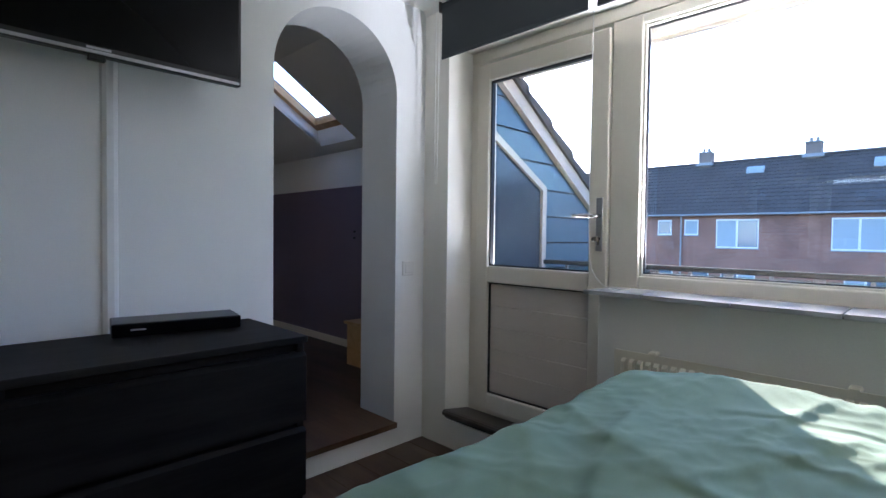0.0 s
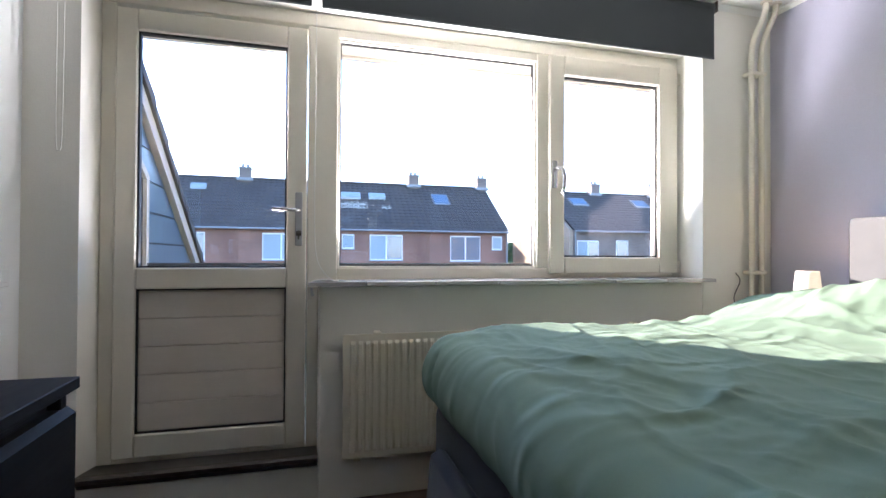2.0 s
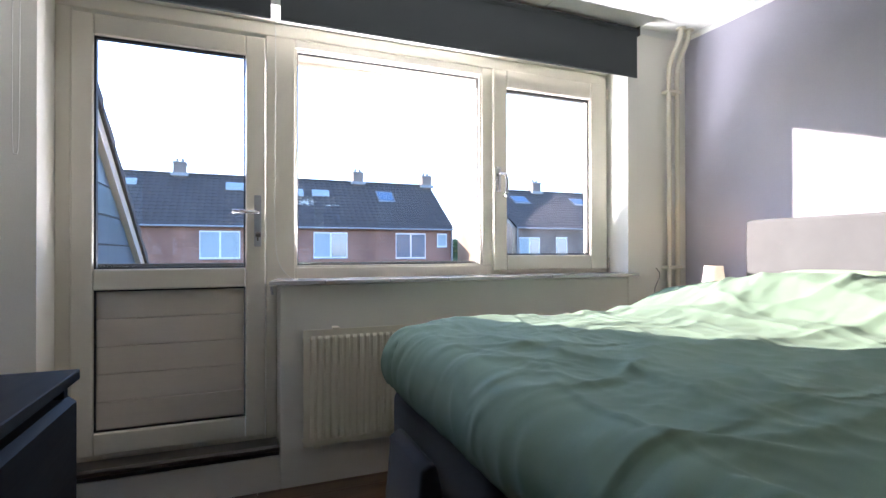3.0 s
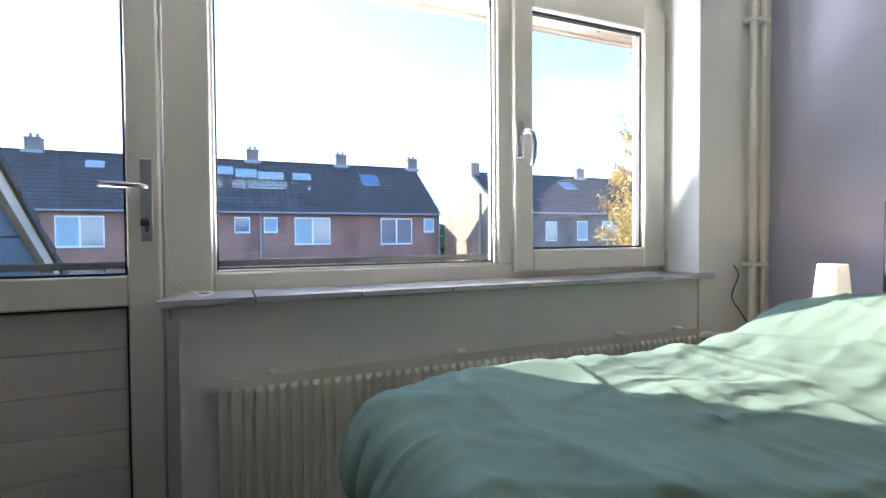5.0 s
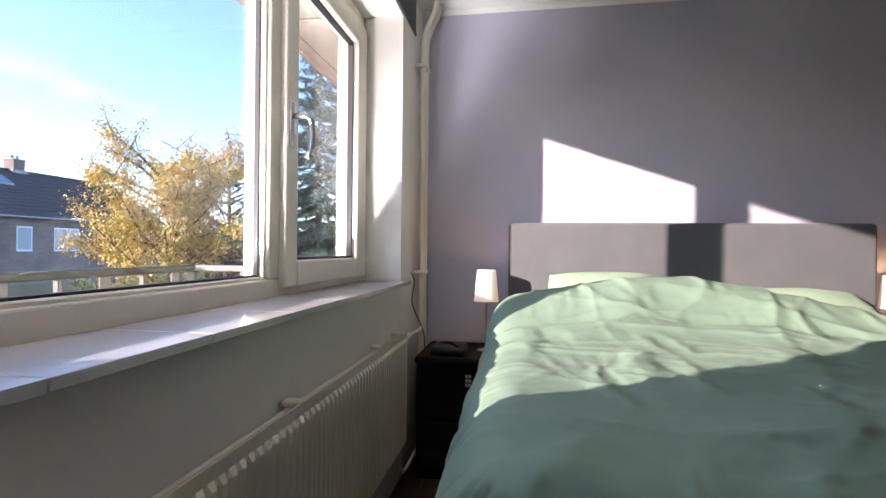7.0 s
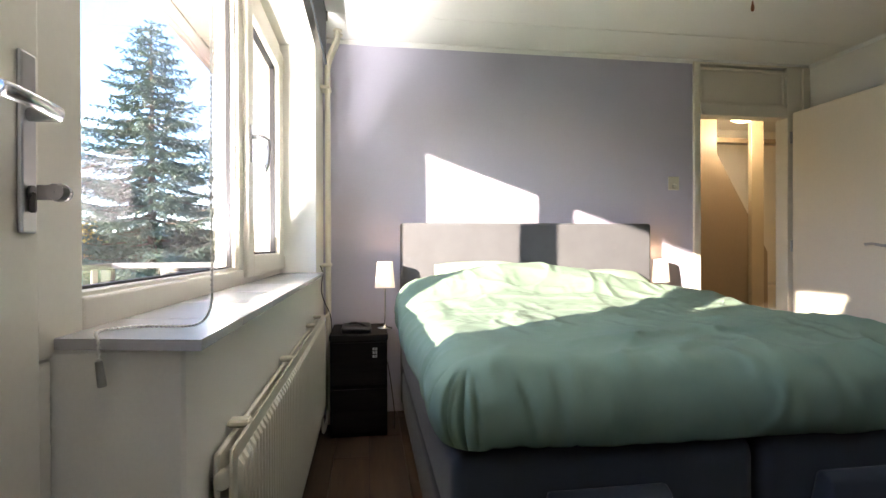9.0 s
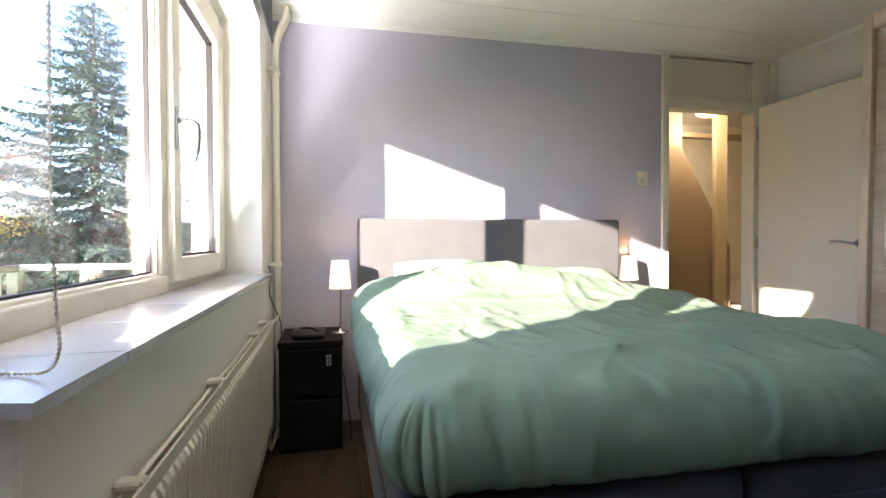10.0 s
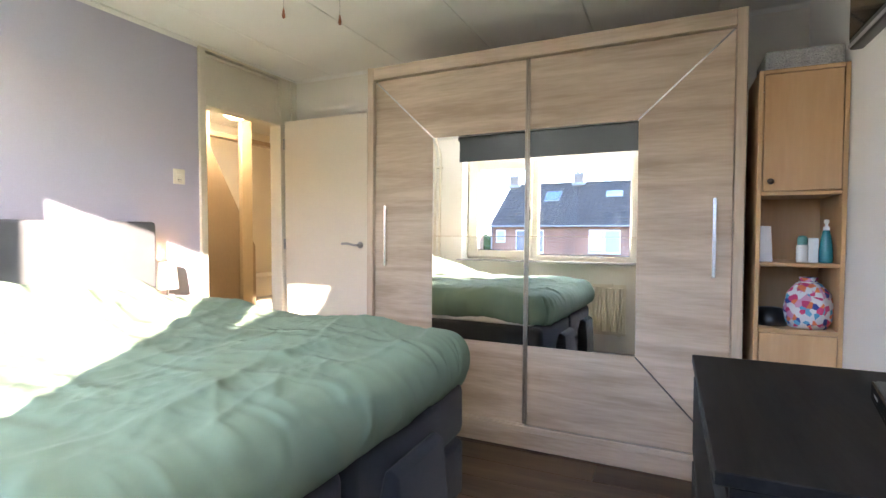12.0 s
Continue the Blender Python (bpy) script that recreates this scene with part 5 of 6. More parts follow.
rail = thing("balcony_railing", (1.3, 0.88, 0.0), "white balcony railing with flat posts and green-tinted panes", "railing")
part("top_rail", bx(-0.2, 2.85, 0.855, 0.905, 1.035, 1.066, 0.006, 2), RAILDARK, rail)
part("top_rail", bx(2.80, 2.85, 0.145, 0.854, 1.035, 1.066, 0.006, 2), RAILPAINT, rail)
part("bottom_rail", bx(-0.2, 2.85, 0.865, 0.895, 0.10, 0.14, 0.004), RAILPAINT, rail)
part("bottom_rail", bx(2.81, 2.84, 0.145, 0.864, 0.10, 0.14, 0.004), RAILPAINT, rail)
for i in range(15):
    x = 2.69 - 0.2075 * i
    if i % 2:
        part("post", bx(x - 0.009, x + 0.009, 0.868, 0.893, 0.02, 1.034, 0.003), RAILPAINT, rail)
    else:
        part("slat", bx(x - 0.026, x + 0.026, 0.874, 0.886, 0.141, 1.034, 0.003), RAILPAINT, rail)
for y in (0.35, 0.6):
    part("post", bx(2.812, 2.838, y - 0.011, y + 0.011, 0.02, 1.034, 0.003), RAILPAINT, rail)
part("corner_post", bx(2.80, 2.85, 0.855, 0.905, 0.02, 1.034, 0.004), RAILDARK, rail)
for x0, x1 in ((-0.2, 1.3), (1.31, 2.795)):
    p = part("pane", bx(x0, x1, 0.910, 0.916, 0.16, 1.02), RAILGLASS, rail)
    p.visible_shadow = False

GX = -0.22


def zf(y):
    return 2.215 - 0.64 * (y - 0.38)


wing = thing("wing_side_wall", (GX, 1.2, 0), "slate-clad side wall of the neighbouring wing under a sloping roof", "wall", kind="structure")
part("core", prism(bmesh.new(), [(0.145, -2.95), (4.6, -2.95), (4.6, zf(4.6)), (0.145, zf(0.145))], "X", GX - 0.3, GX - 0.012), SEAL, wing)
zc = -2.9
while zc < 2.33:
    z1 = zc + 0.182
    y_at, y_lo = 0.38 + (2.195 - z1) / 0.64, 0.38 + (2.195 - zc) / 0.64
    start = 0.89 if zc < 1.59 else 0.15
    upper = start
    if z1 > 1.60:
        start = min(0.89, max(0.15, 0.165 + (2.0 - zc) / 0.535))
        upper = min(0.89, max(0.15, 0.165 + (2.0 - z1) / 0.535))
    if y_lo > start + 0.03:
        a, b = min(4.6, y_lo), max(upper + 0.005, min(4.6, y_at))
        part("slate", prism(bmesh.new(), [(start, zc), (a, zc), (b, z1), (upper, z1)], "X", GX - 0.011, GX), SLATE, wing)
    zc = z1 + 0.013
# white barge board and roof edge
part("barge_board", prism(bmesh.new(), [(0.15, zf(0.15)), (4.7, zf(4.7)), (4.7, zf(4.7) + 0.11), (0.15, zf(0.15) + 0.11)], "X", GX - 0.01, GX + 0.035), SOFFIT, wing)
for k in range(15):
    y0 = 0.28 + k * 0.30
    part("verge_tile", prism(bmesh.new(), [(y0, zf(y0) + 0.112), (y0 + 0.33, zf(y0 + 0.33) + 0.112), (y0 + 0.33, zf(y0 + 0.33) + 0.205), (y0, zf(y0) + 0.165)], "X", GX - 0.32, GX + 0.055), ROOFTILE, wing)
bm = bmesh.new()
for xa, xb in ((-5.0, VX0 - 0.05), (VX0 - 0.05, VX1 + 0.05), (VX1 + 0.05, GX - 0.32)):
    ya, yb = (VY1 + 0.06, 4.7) if xa > -3 and xb < -1 else (-0.6, 4.7)
    prism(bm, [(ya, zf(ya) + 0.10), (yb, zf(yb) + 0.10), (yb, zf(yb) + 0.18), (ya, zf(ya) + 0.18)], "X", xa, xb)
part("roof", bm, ROOFTILE, wing)
# glazed door with a slanted top
sd = thing("door_3", (GX, 0.6, 0.02), "white framed glazed door with a slanted top in the wing wall", "door", kind="structure")
out = [(0.16, 0.03), (0.885, 0.03), (0.885, 1.595), (0.16, 1.983)]
inn = [(0.16, 0.08), (0.835, 0.08), (0.835, 1.57), (0.16, 1.928)]
part("frame", prism(bmesh.new(), [out[1], out[2], inn[2], inn[1]], "X", GX - 0.005, GX + 0.03), SOFFIT, sd)
part("frame", prism(bmesh.new(), [out[2], out[3], inn[3], inn[2]], "X", GX - 0.005, GX + 0.03), SOFFIT, sd)
part("pane", prism(bmesh.new(), inn, "X", GX - 0.004, GX + 0.008), mat("dim_door_glass", (0.05, 0.07, 0.09), 0.12, var=0.25, scale=2, spec=0.35), sd)

# ---- the houses behind ----


def tiled(bm, x0, x1, y0, z0, y1, z1):
    """A roof slope with raised courses and rounded pan tiles, from the eave (y0, z0) to the ridge (y1, z1)."""
    w, n = 0.30, 5
    cols = max(2, int(abs(x1 - x0) / w) * n)
    L = math.hypot(y1 - y0, z1 - z0)
    rows = int(L / 0.34)
    ny, nz = -(z1 - z0) / L, (y1 - y0) / L
    if nz < 0:
        ny, nz = -ny, -nz
    prev = None
    for r in range(rows * 2):
        k, top = divmod(r, 2)
        t = (k + (0.96 if top else 0.0)) / rows
        lift = 0.012 if top else 0.045
        cur = []
        for c in range(cols + 1):
            x = x0 + (x1 - x0) * c / cols
            h = lift + 0.035 * abs(math.sin(math.pi * (c % n) / n))
            cur.append(bm.verts.new((x, y0 + (y1 - y0) * t + ny * h, z0 + (z1 - z0) * t + nz * h)))
        if prev:
            for c in range(cols):
                bm.faces.new((prev[c], prev[c + 1], cur[c + 1], cur[c]))
        prev = cur
    return bm


def house_window(house, x0, x1, y, z0, z1, n, curtain=0):
    w = part("window", bx(x0, x1, y - 0.035, y + 0.05, z0, z0 + 0.075, 0.004), WHITEFRAME, house)
    part("frame", bx(x0, x1, y - 0.03, y + 0.05, z1 - 0.075, z1, 0.004), WHITEFRAME, w)
    xs = [x0 + (x1 - x0) * i / n for i in range(n + 1)]
    for i, x in enumerate(xs):
        a = max(x0, x - 0.045)
        b = min(x1, x + 0.045)
        part("frame", bx(a, b, y - 0.028, y + 0.05, z0 + 0.076, z1 - 0.076, 0.004), WHITEFRAME, w)
    for i in range(n):
        part("pane", bx(xs[i] + 0.046, xs[i + 1] - 0.046, y - 0.020, y - 0.006, z0 + 0.077, z1 - 0.077), CURTAIN if (curtain >> i) & 1 else FARGLASS, w)
    part("sill", bx(x0 - 0.04, x1 + 0.04, y - 0.07, y - 0.002, z0 - 0.05, z0 - 0.001, 0.004), ZINC, w)
    return w


def row_house(x0, x1, y, depth, ze, zr, brick, wins, label, chimney, skylight=None, pipe=None, gable_w=False, gable_e=False, dormers=()):
    hs = thing("row_house", ((x0 + x1) / 2, y + depth / 2, -2.95), label, "house", "terraced houses behind the gardens")
    ym = y + depth / 2
    bm = bmesh.new()
    box(bm, x0, x1, y, y + depth, -2.95, ze)
    if gable_w or gable_e:
        xa, xb = (x0, x0 + 0.25) if gable_w else (x1 - 0.25, x1)
        prism(bm, [(y, ze), (y + depth, ze), (ym, zr)], "X", xa, xb)
    part("wall", bm, brick, hs)
    bm = bmesh.new()
    tiled(bm, x0, x1, y - 0.25, ze - 0.03, ym, zr)
    part("roof", bm, ROOFTILE, hs)
    part("roof", prism(bmesh.new(), [(y + depth + 0.25, ze), (ym, zr), (ym, zr - 0.1), (y + depth + 0.25, ze - 0.1)], "X", x0, x1), ROOFTILE, hs)
    part("ridge", tube(bmesh.new(), [(x0, ym, zr + 0.03), ((x0 + x1) / 2, ym, zr + 0.03), (x1, ym, zr + 0.03)], 0.11, 8), ROOFTILE, hs)
    part("gutter", bx(x0, x1, y - 0.36, y - 0.24, ze - 0.10, ze + 0.0, 0.02), ZINC, hs)
    if pipe is not None:
        part("downpipe", cyl(bmesh.new(), (pipe, y - 0.09, -2.9), (pipe, y - 0.09, ze - 0.1), 0.045, seg=10), ZINC, hs)
    for wx0, wx1, wz0, wz1, n, cur in wins:
        house_window(hs, wx0, wx1, y, wz0, wz1, n, cur)
    if chimney is not None:
        ch = part("chimney", bx(chimney - 0.32, chimney + 0.32, ym - 0.35, ym + 0.35, zr - 0.5, zr + 0.62, 0.01), BRICK3, hs)
        part("flashing", bx(chimney - 0.45, chimney + 0.45, ym - 0.45, ym + 0.45, zr - 0.12, zr + 0.06, 0.01), ZINC, ch)
        part("cap", bx(chimney - 0.36, chimney + 0.36, ym - 0.39, ym + 0.39, zr + 0.621, zr + 0.70, 0.01), CONCRETE, ch)
        for dx in (-0.14, 0.14):
            part("flue", cyl(bmesh.new(), (chimney + dx, ym, zr + 0.70), (chimney + dx, ym, zr + 0.92), 0.08, seg=10), CONCRETE, ch)
    g = (zr - ze) / (ym - y)
    if skylight:
        sx0, sx1, f0, f1, bright = skylight
        ya, yb = y + f0 * (ym - y), y + f1 * (ym - y)
        za, zb = ze + g * (ya - y), ze + g * (yb - y)
        sk = part("roof_window", prism(bmesh.new(), [(ya, za + 0.04), (yb, zb + 0.04), (yb, zb + 0.15), (ya, za + 0.15)], "X", sx0, sx1), ZINC, hs)
        part("pane", prism(bmesh.new(), [(ya + 0.08, za + 0.22), (yb - 0.08, zb + 0.10), (yb - 0.08, zb + 0.12), (ya + 0.08, za + 0.24)], "X", sx0 + 0.07, sx1 - 0.07), FARGLASS, sk)
    for sx0, sx1, f0, f1 in dormers:
        ya, yb = y + f0 * (ym - y), y + f1 * (ym - y)
        za, zb = ze + g * (ya - y), ze + g * (yb - y)
        part("solar_panel", prism(bmesh.new(), [(ya, za + 0.10), (yb, zb + 0.10), (yb, zb + 0.30), (ya, za + 0.30)], "X", sx0, sx1), CURTAIN, hs)
    return hs


RED = "red-brown brick terraced house with a dark tiled roof"
W, HY, HE, HR = 5.08, 25.0, 2.50, 5.55
Z0, Z1, ZS = 0.80, 2.22, 1.42
GZ0, GZ1 = -2.6, -0.36
for c, cu in ((-7.72, (2, 1)), (2.44, (3, 1))):
    lo = [(c - 3.45, c - 2.02, GZ0 + 0.9, GZ1, 2, 1), (c - 1.3, c - 0.4, GZ0 - 0.2, GZ1, 1, 0)]
    row_house(c - W, c, HY, 8.2, HE, HR, BRICK, [(c - 3.92, c - 2.02, Z0, Z1, 2, cu[0]), (c - 1.22, c - 0.50, ZS, Z1, 1, 0)] + lo, RED, c - 0.15, (c - 2.9 - 1.4, c - 2.9 - 0.25, 0.50, 0.78, 0) if c < 0 else None, c, dormers=() if c < 0 else ((c - 2.8, c - 1.2, 0.66, 0.76), (c - 1.1, c + 0.0, 0.62, 0.72)))
    lo = [(c + 1.9, c + 3.4, GZ0 + 0.9, GZ1, 2, 2), (c + 0.5, c + 1.35, GZ0 - 0.2, GZ1, 1, 0)]
    row_house(c + 0.001, c + W, HY, 8.2, HE, HR, BRICK, [(c + 1.66, c + 3.50, Z0, Z1, 2, cu[1]), (c + 0.15, c + 0.82, ZS, Z1, 1, 1)] + lo, RED, c + W - 0.15, None, None, dormers=((c + 0.05, c + 1.4, 0.58, 0.68), (c + 1.9, c + 2.9, 0.60, 0.68)) if c > 0 else ((c + 2.2, c + 3.0, 0.70, 0.76),))
for c in (-17.88,):
    row_house(c, c + W - 0.001, HY, 8.2, HE, HR, BRICK, [(c + 1.66, c + 3.5, Z0, Z1, 2, 1), (c + 0.3, c + 1.0, ZS, Z1, 1, 0)], RED, c + W - 0.15, (c + 2.4, c + 3.5, 0.5, 0.75, 0), c)
c = 7.525
row_house(c, 12.30, HY, 8.2, HE, HR, BRICK, [(8.72, 10.55, Z0 - 0.05, Z1, 2, 0), (11.28, 11.90, ZS, Z1, 1, 1), (9.0, 10.3, GZ0 + 0.9, GZ1, 2, 0), (10.7, 11.6, GZ0 - 0.2, GZ1, 1, 0)], RED, 12.0, (8.30, 9.35, 0.52, 0.76, 0), 12.2, gable_e=True)
BUFF = "buff brick end-of-row house with a dark tiled roof and broad gable"
row_house(15.95, 21.0, 23.9, 8.2, 2.62, 5.35, BRICK3, [(16.25, 17.7, 0.86, 2.02, 2, 1), (18.9, 19.75, 0.86, 2.05, 1, 0)], BUFF, 19.9, (17.4, 18.6, 0.6, 0.8, 0), 16.1)
row_house(21.001, 26.2, 23.9, 8.2, 2.62, 5.35, BRICK3, [(21.3, 22.1, 0.86, 2.1, 1, 1), (23.3, 24.8, 0.86, 2.1, 2, 0)], "grey-brown brick terraced house with a dark tiled roof", 24.6, (22.2, 23.3, 0.6, 0.8, 0), None)
row_house(26.201, 31.5, 23.9, 8.2, 2.62, 5.35, BRICK3, [(26.6, 27.5, 0.86, 2.1, 1, 1), (28.4, 30.0, 0.86, 2.1, 2, 0)], "grey-brown brick terraced house with a dark tiled roof", 30.0, None, None)
gb = thing("gable_wall", (15.9, 28, -2.95), "pale buff brick gable wall with a chimney stack", "gable wall", kind="structure")
part("wall", prism(bmesh.new(), [(23.85, -2.95), (32.15, -2.95), (32.15, 2.62), (28.0, 5.38), (23.85, 2.62)], "X", 15.70, 15.949), BRICK2, gb)
part("chimney", bx(15.72, 16.35, 27.7, 28.3, 5.0, 6.05, 0.01), BRICK2, gb)
part("downpipe", cyl(bmesh.new(), (15.64, 26.4, -2.9), (15.64, 26.4, 3.9), 0.06, seg=8), SOFFIT, gb)
part("dish", lathe(bmesh.new(), [(0.001, 0.0), (0.2, 0.04), (0.32, 0.12)], (15.4, 24.9, 3.5), 16, "X"), SOFFIT, gb, "pale satellite dish", smooth=True)
dl = row_house(12.9, 15.2, 34.0, 7, 2.3, 4.0, BRICK, [], "red-brown brick house farther back", None)

# ---- sheds, hedges and trees in the gardens ----
sh = thing("garden_shed", (7.0, 17.0, -2.95), "garden shed with a corrugated roof", "shed")
part("wall", bx(5.4, 8.6, 16.0, 18.6, -2.95, -1.1), mat("weathered_shed_boards", (0.20, 0.15, 0.11), 0.9, var=0.3, scale=3, stretch=(8, 8, 0.5)), sh)
bm = bmesh.new()
xs_ = [5.2 + 0.05 * i for i in range(73)]
va = [bm.verts.new((x, 15.7, -1.05 + 0.035 * math.sin(i * math.pi / 2))) for i, x in enumerate(xs_)]
vb = [bm.verts.new((x, 18.9, -0.55 + 0.035 * math.sin(i * math.pi / 2))) for i, x in enumerate(xs_)]
for i in range(72):
    bm.faces.new((va[i], va[i + 1], vb[i + 1], vb[i]))
part("roof", bm, mat("grey_corrugated_sheet", (0.30, 0.29, 0.27), 0.8, var=0.25, scale=1.5), sh)
solid("garden_path", bx(-12, 30, 19.5, 24.9, -2.949, -2.93), PAVE, "grey garden paving in front of the houses", kind="structure")
for (x0, x1, y0, y1, zt) in ((-9, 4.6, 12.2, 13.0, -1.25), (10.2, 10.9, 10.5, 24, -1.2), (-2.2, -1.6, 13, 24, -1.2), (14, 24, 12.5, 13.4, -0.9)):
    fence = thing("garden_fence", ((x0 + x1) / 2, (y0 + y1) / 2, -2.95), "weathered wooden garden fence", "fence")
    if x1 - x0 > y1 - y0:
        n = int((x1 - x0) / 0.9)
        for i in range(n):
            part("board", bx(x0 + i * 0.9, x0 + i * 0.9 + 0.88, y0, y0 + 0.03, -2.95, zt - 0.05 * (i % 2)), BARK, fence)
    else:
        n = int((y1 - y0) / 1.4)
        for i in range(n):
            part("board", bx(x0, x0 + 0.03, y0 + i * 1.4, y0 + i * 1.4 + 1.38, -2.95, zt - 0.05 * (i % 2)), BARK, fence)

rng = random.Random(5)


def leaf_card(bm, p, s, nrm):
    a = nrm.orthogonal().normalized()
    a.rotate(Matrix.Rotation(rng.uniform(0, 6.28), 3, nrm))
    b = nrm.cross(a)
    w = 0.55
    vs = [bm.verts.new(p + a * s * k + b * s * j) for k, j in ((-1, 0), (-0.1, -w), (1, 0), (-0.1, w))]
    bm.faces.new(vs)


def rand_dir():
    while True:
        v = Vector((rng.uniform(-1, 1), rng.uniform(-1, 1), rng.uniform(-1, 1)))
        if 0.1 < v.length < 1:
            return v.normalized()


def broadleaf(x, y, h, spread, leaves, size, crown_mat, label):
    t = thing("deciduous_tree", (x, y, -2.95), label, "tree")
    bm, tips = bmesh.new(), []
    top = Vector((x, y, -2.95 + h))
    trunk = [Vector((x, y, -2.95)), Vector((x + 0.05, y, -1.5)), Vector((x - 0.05, y + 0.05, -0.2)), Vector((x + 0.1, y, 1.4)), top + Vector((0, 0, -1.2))]
    tube(bm, trunk, 0.20, 8, 0.25)
    for i in range(48):
        f = rng.uniform(0.28, 1.0)
        base = Vector((x, y, -2.95 + h * f * 0.82))
        ang = rng.uniform(0, 6.28)
        reach = spread * (1.15 - 0.75 * abs(f - 0.45)) * rng.uniform(0.6, 1.05)
        tip = base + Vector((math.cos(ang) * reach, math.sin(ang) * reach, reach * rng.uniform(0.25, 0.8)))
        mid = base.lerp(tip, 0.5) + rand_dir() * 0.2
        tube(bm, [base, mid, tip], 0.05, 5, 0.3)
        tips.append((base, mid, tip))
        for j in range(4):
            q = mid.lerp(tip, rng.random())
            e = q + rand_dir() * rng.uniform(0.4, 0.9) + Vector((0, 0, 0.3))
            tube(bm, [q, e], 0.018, 4, 0.4)
            tips.append((mid, q, e))
    part("trunk", bm, BARK, t)
    bm = bmesh.new()
    for i in range(leaves):
        b, m, e = rng.choice(tips)
        k = rng.random() ** 0.6
        p = (b.lerp(m, k * 2) if k < 0.5 else m.lerp(e, k * 2 - 1)) + rand_dir() * rng.uniform(0.05, 0.45)
        leaf_card(bm, p, size * rng.uniform(0.6, 1.2), rand_dir())
    part("crown", bm, crown_mat, t)
    return t


def spruce(x, y, ztop, r):
    t = thing("spruce_tree", (x, y, -2.95), "tall blue-green spruce with layered branches", "tree")
    wood_bm = tube(bmesh.new(), [(x, y, -2.95), (x, y, 1.0), (x, y, ztop - 0.2)], 0.26, 8, 0.08)
    vs, fs = [], []
    h = ztop + 2.2
    z = -2.2
    while z < ztop - 0.12:
        f = (ztop - z) / h
        n = int(5 + 7 * f)
        a0 = rng.uniform(0, 6.28)
        for i in range(n):
            ang = a0 + 6.28 * i / n + rng.uniform(-0.25, 0.25)
            L = (r * f ** 0.85 + 0.10) * rng.uniform(0.62, 1.15)
            d = Vector((math.cos(ang), math.sin(ang), 0))
            sd = Vector((-d.y, d.x, 0))
            root = Vector((x, y, z + rng.uniform(-0.12, 0.12)))
            droop = rng.uniform(0.22, 0.40)
            def at(k):
                return root + d * (L * k) + Vector((0, 0, L * (-droop * k + 0.30 * k * k)))
            tube(wood_bm, [at(0), at(0.5), at(1.0)], 0.012 + 0.010 * L, 4, 0.2)
            steps = max(3, int(L / 0.085))
            for q in range(steps):
                k = (q + rng.random()) / steps
                if k < 0.12:
                    continue
                c = at(k)
                for sg in (-1, 1, 0):
                    tw = (0.30 * L * (1.02 - k) + 0.16) * rng.uniform(0.55, 1.1)
                    along = (d * rng.uniform(0.6, 1.0) + sd * sg * rng.uniform(0.6, 1.0) + Vector((0, 0, rng.uniform(-0.35, 0.12)))).normalized()
                    m = max(1, int(tw / 0.11))
                    for e in range(m):
                        p = c + along * (tw * (e + rng.random()) / m) + Vector((0, 0, -0.16 * tw * (e / m) ** 2))
                        for u in range(3):
                            dirv = (along + rand_dir() * 0.75).normalized()
                            nn = dirv.cross(Vector((rng.uniform(-0.7, 0.7), rng.uniform(-0.7, 0.7), 1.0)))
                            nn.normalize()
                            sz, wd_ = rng.uniform(0.07, 0.15), rng.uniform(0.016, 0.032)
                            b = len(vs)
                            vs += [p - dirv * sz * 0.3, p + nn * wd_, p + dirv * sz, p - nn * wd_]
                            fs.append((b, b + 1, b + 2, b + 3))
        z += 0.40 * (0.45 + 0.75 * f) if f < 0.75 else 0.40
    part("trunk", wood_bm, BARK, t)
    me = bpy.data.meshes.new("crown")
    me.from_pydata([v - Vector((x, y, -2.95)) for v in vs], [], fs)
    me.materials.append(NEEDLE)
    crown = new("crown", me)
    crown.parent = t
    return t


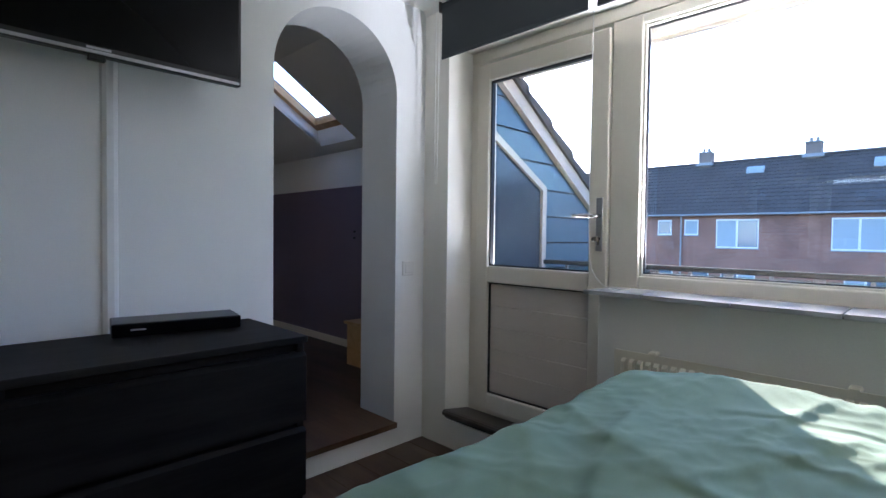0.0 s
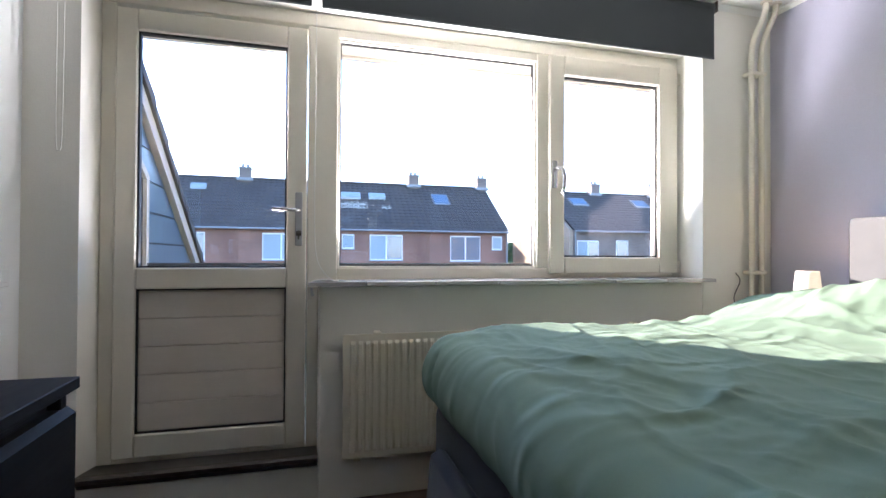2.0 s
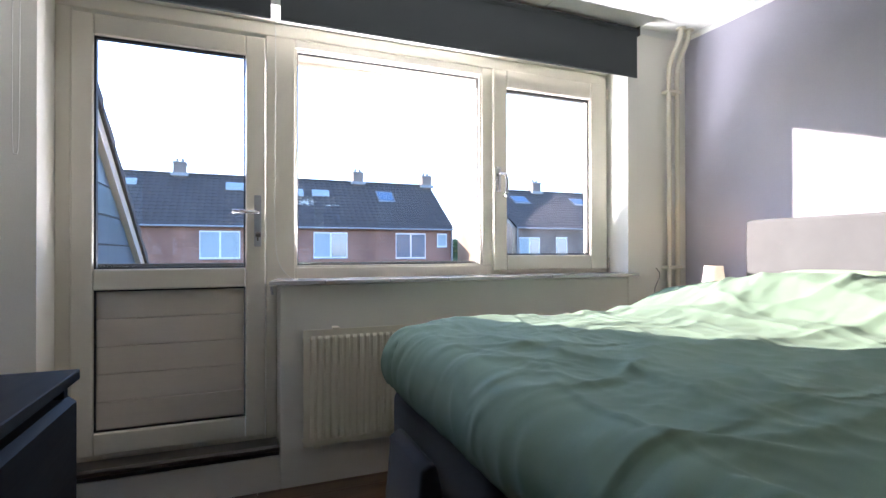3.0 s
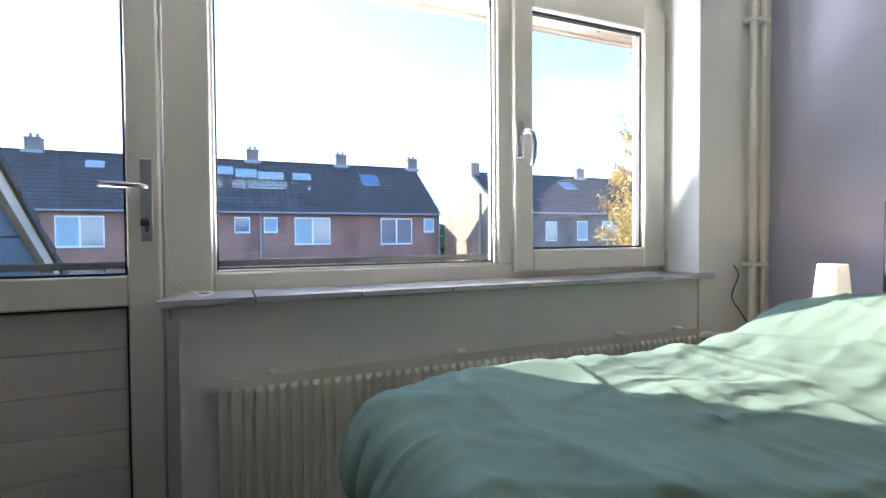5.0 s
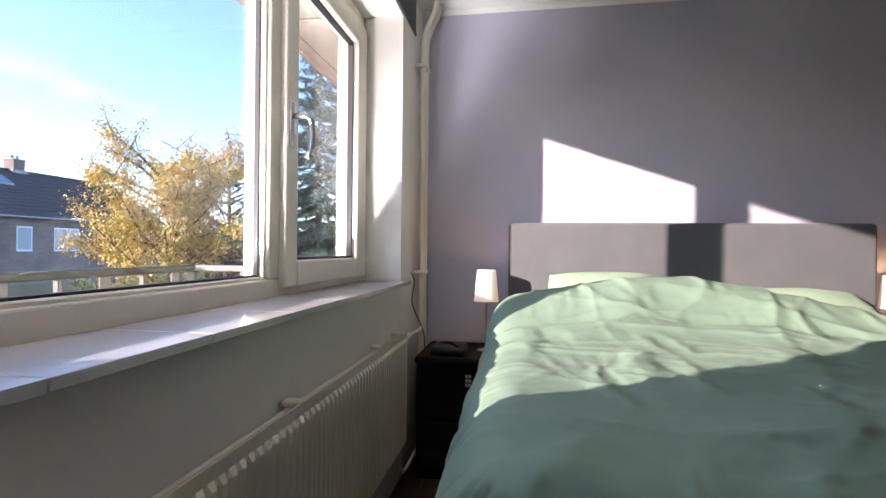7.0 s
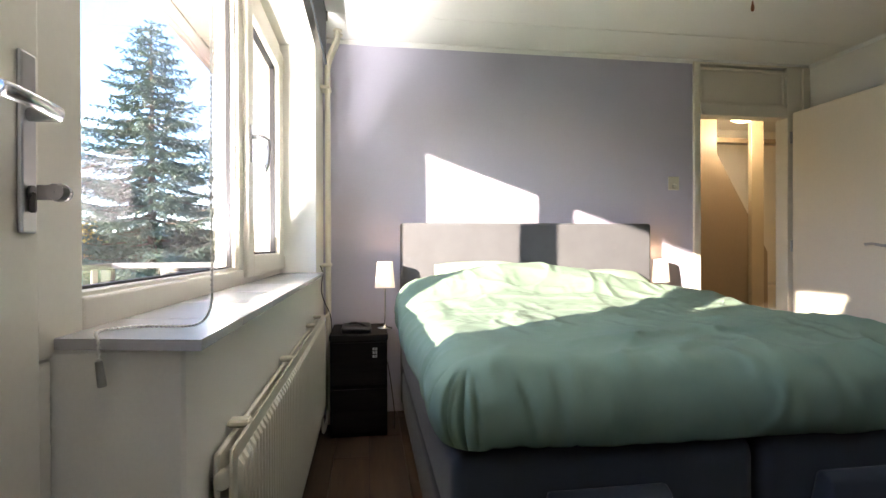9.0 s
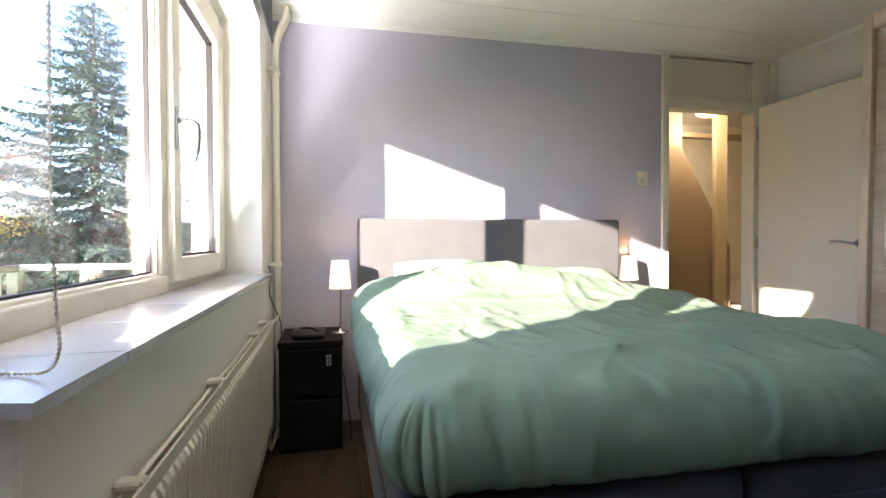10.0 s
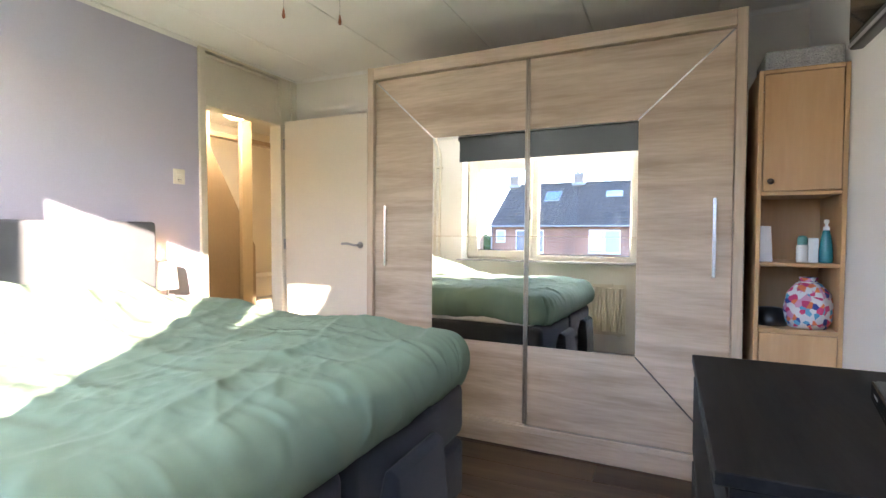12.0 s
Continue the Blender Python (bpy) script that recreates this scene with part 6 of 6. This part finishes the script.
rng.seed(21)
spruce(16.6, 6.15, 8.3, 5.0)
rng.seed(5)
broadleaf(15.3, 10.7, 7.6, 3.0, 52000, 0.046, LEAF_Y, "birch-like tree with yellow autumn leaves")
broadleaf(18.3, 10.6, 8.6, 3.0, 17000, 0.042, mat("pinkish_brown_leaf", (0.50, 0.36, 0.25), 0.8, var=0.35, scale=1, grain=5), "half-bare tree with a few brown leaves")


def hedge(x0, x1, y0, y1, z1, n, label):
    bm = bmesh.new()
    for i in range(n):
        p = Vector((rng.uniform(x0, x1), rng.uniform(y0, y1), rng.uniform(-2.9, z1)))
        p.z += 0.35 * noise.noise(Vector((p.x * 0.7, p.y * 0.7, 3)))
        leaf_card(bm, p, rng.uniform(0.10, 0.22), rand_dir())
    solid("hedge", bm, HEDGE, label, "hedge", kind="stuff")


hedge(20, 34, 2.5, 14, -0.2, 9000, "green shrubs and hedges in the garden")
hedge(11.5, 14, 4.0, 9.5, -1.6, 3000, "low green shrubs in the garden")
hedge(4.8, 5.3, 14, 22, -1.3, 1500, "green hedge between gardens")
far = bmesh.new()
for i in range(14000):
    a = rng.uniform(-0.2, 1.55)
    d = rng.uniform(70, 90)
    p = Vector((d * math.sin(a), d * math.cos(a), rng.uniform(-2.9, 3.0) + 2.0 * noise.noise(Vector((a * 9, 0, 4)))))
    leaf_card(far, p, rng.uniform(0.5, 1.0), rand_dir())
solid("far_trees", far, HEDGE, "distant belt of trees", "trees", kind="stuff")

# ---- floor boards, last ----
bw, gap = 0.192, 0.0025
meshes = {}
yb = YS
k = 0
while yb < YN + 0.02:
    y1 = min(yb + bw, YN + 0.03)
    x = XW
    first = (0.45, 1.05, 0.75)[k % 3]
    ends = [XW + first, XW + first + 1.28, XW + first + 2.56, XE + 0.02]
    for e in ends:
        e = min(e, XE + 0.02)
        if e - x > 0.05:
            key = (round(e - x, 3), round(y1 - yb, 3))
            if key not in meshes:
                meshes[key] = mesh_of("plank", bx(-key[0] / 2 + gap / 2, key[0] / 2 - gap / 2, -key[1] / 2 + gap / 2, key[1] / 2 - gap / 2, -0.012, 0.0, 0.0015), FLOORWOOD)
            piece("plank", meshes[key], floor, pose((x + e) / 2, (yb + y1) / 2, 0))
        x = e
    yb += bw
    k += 1
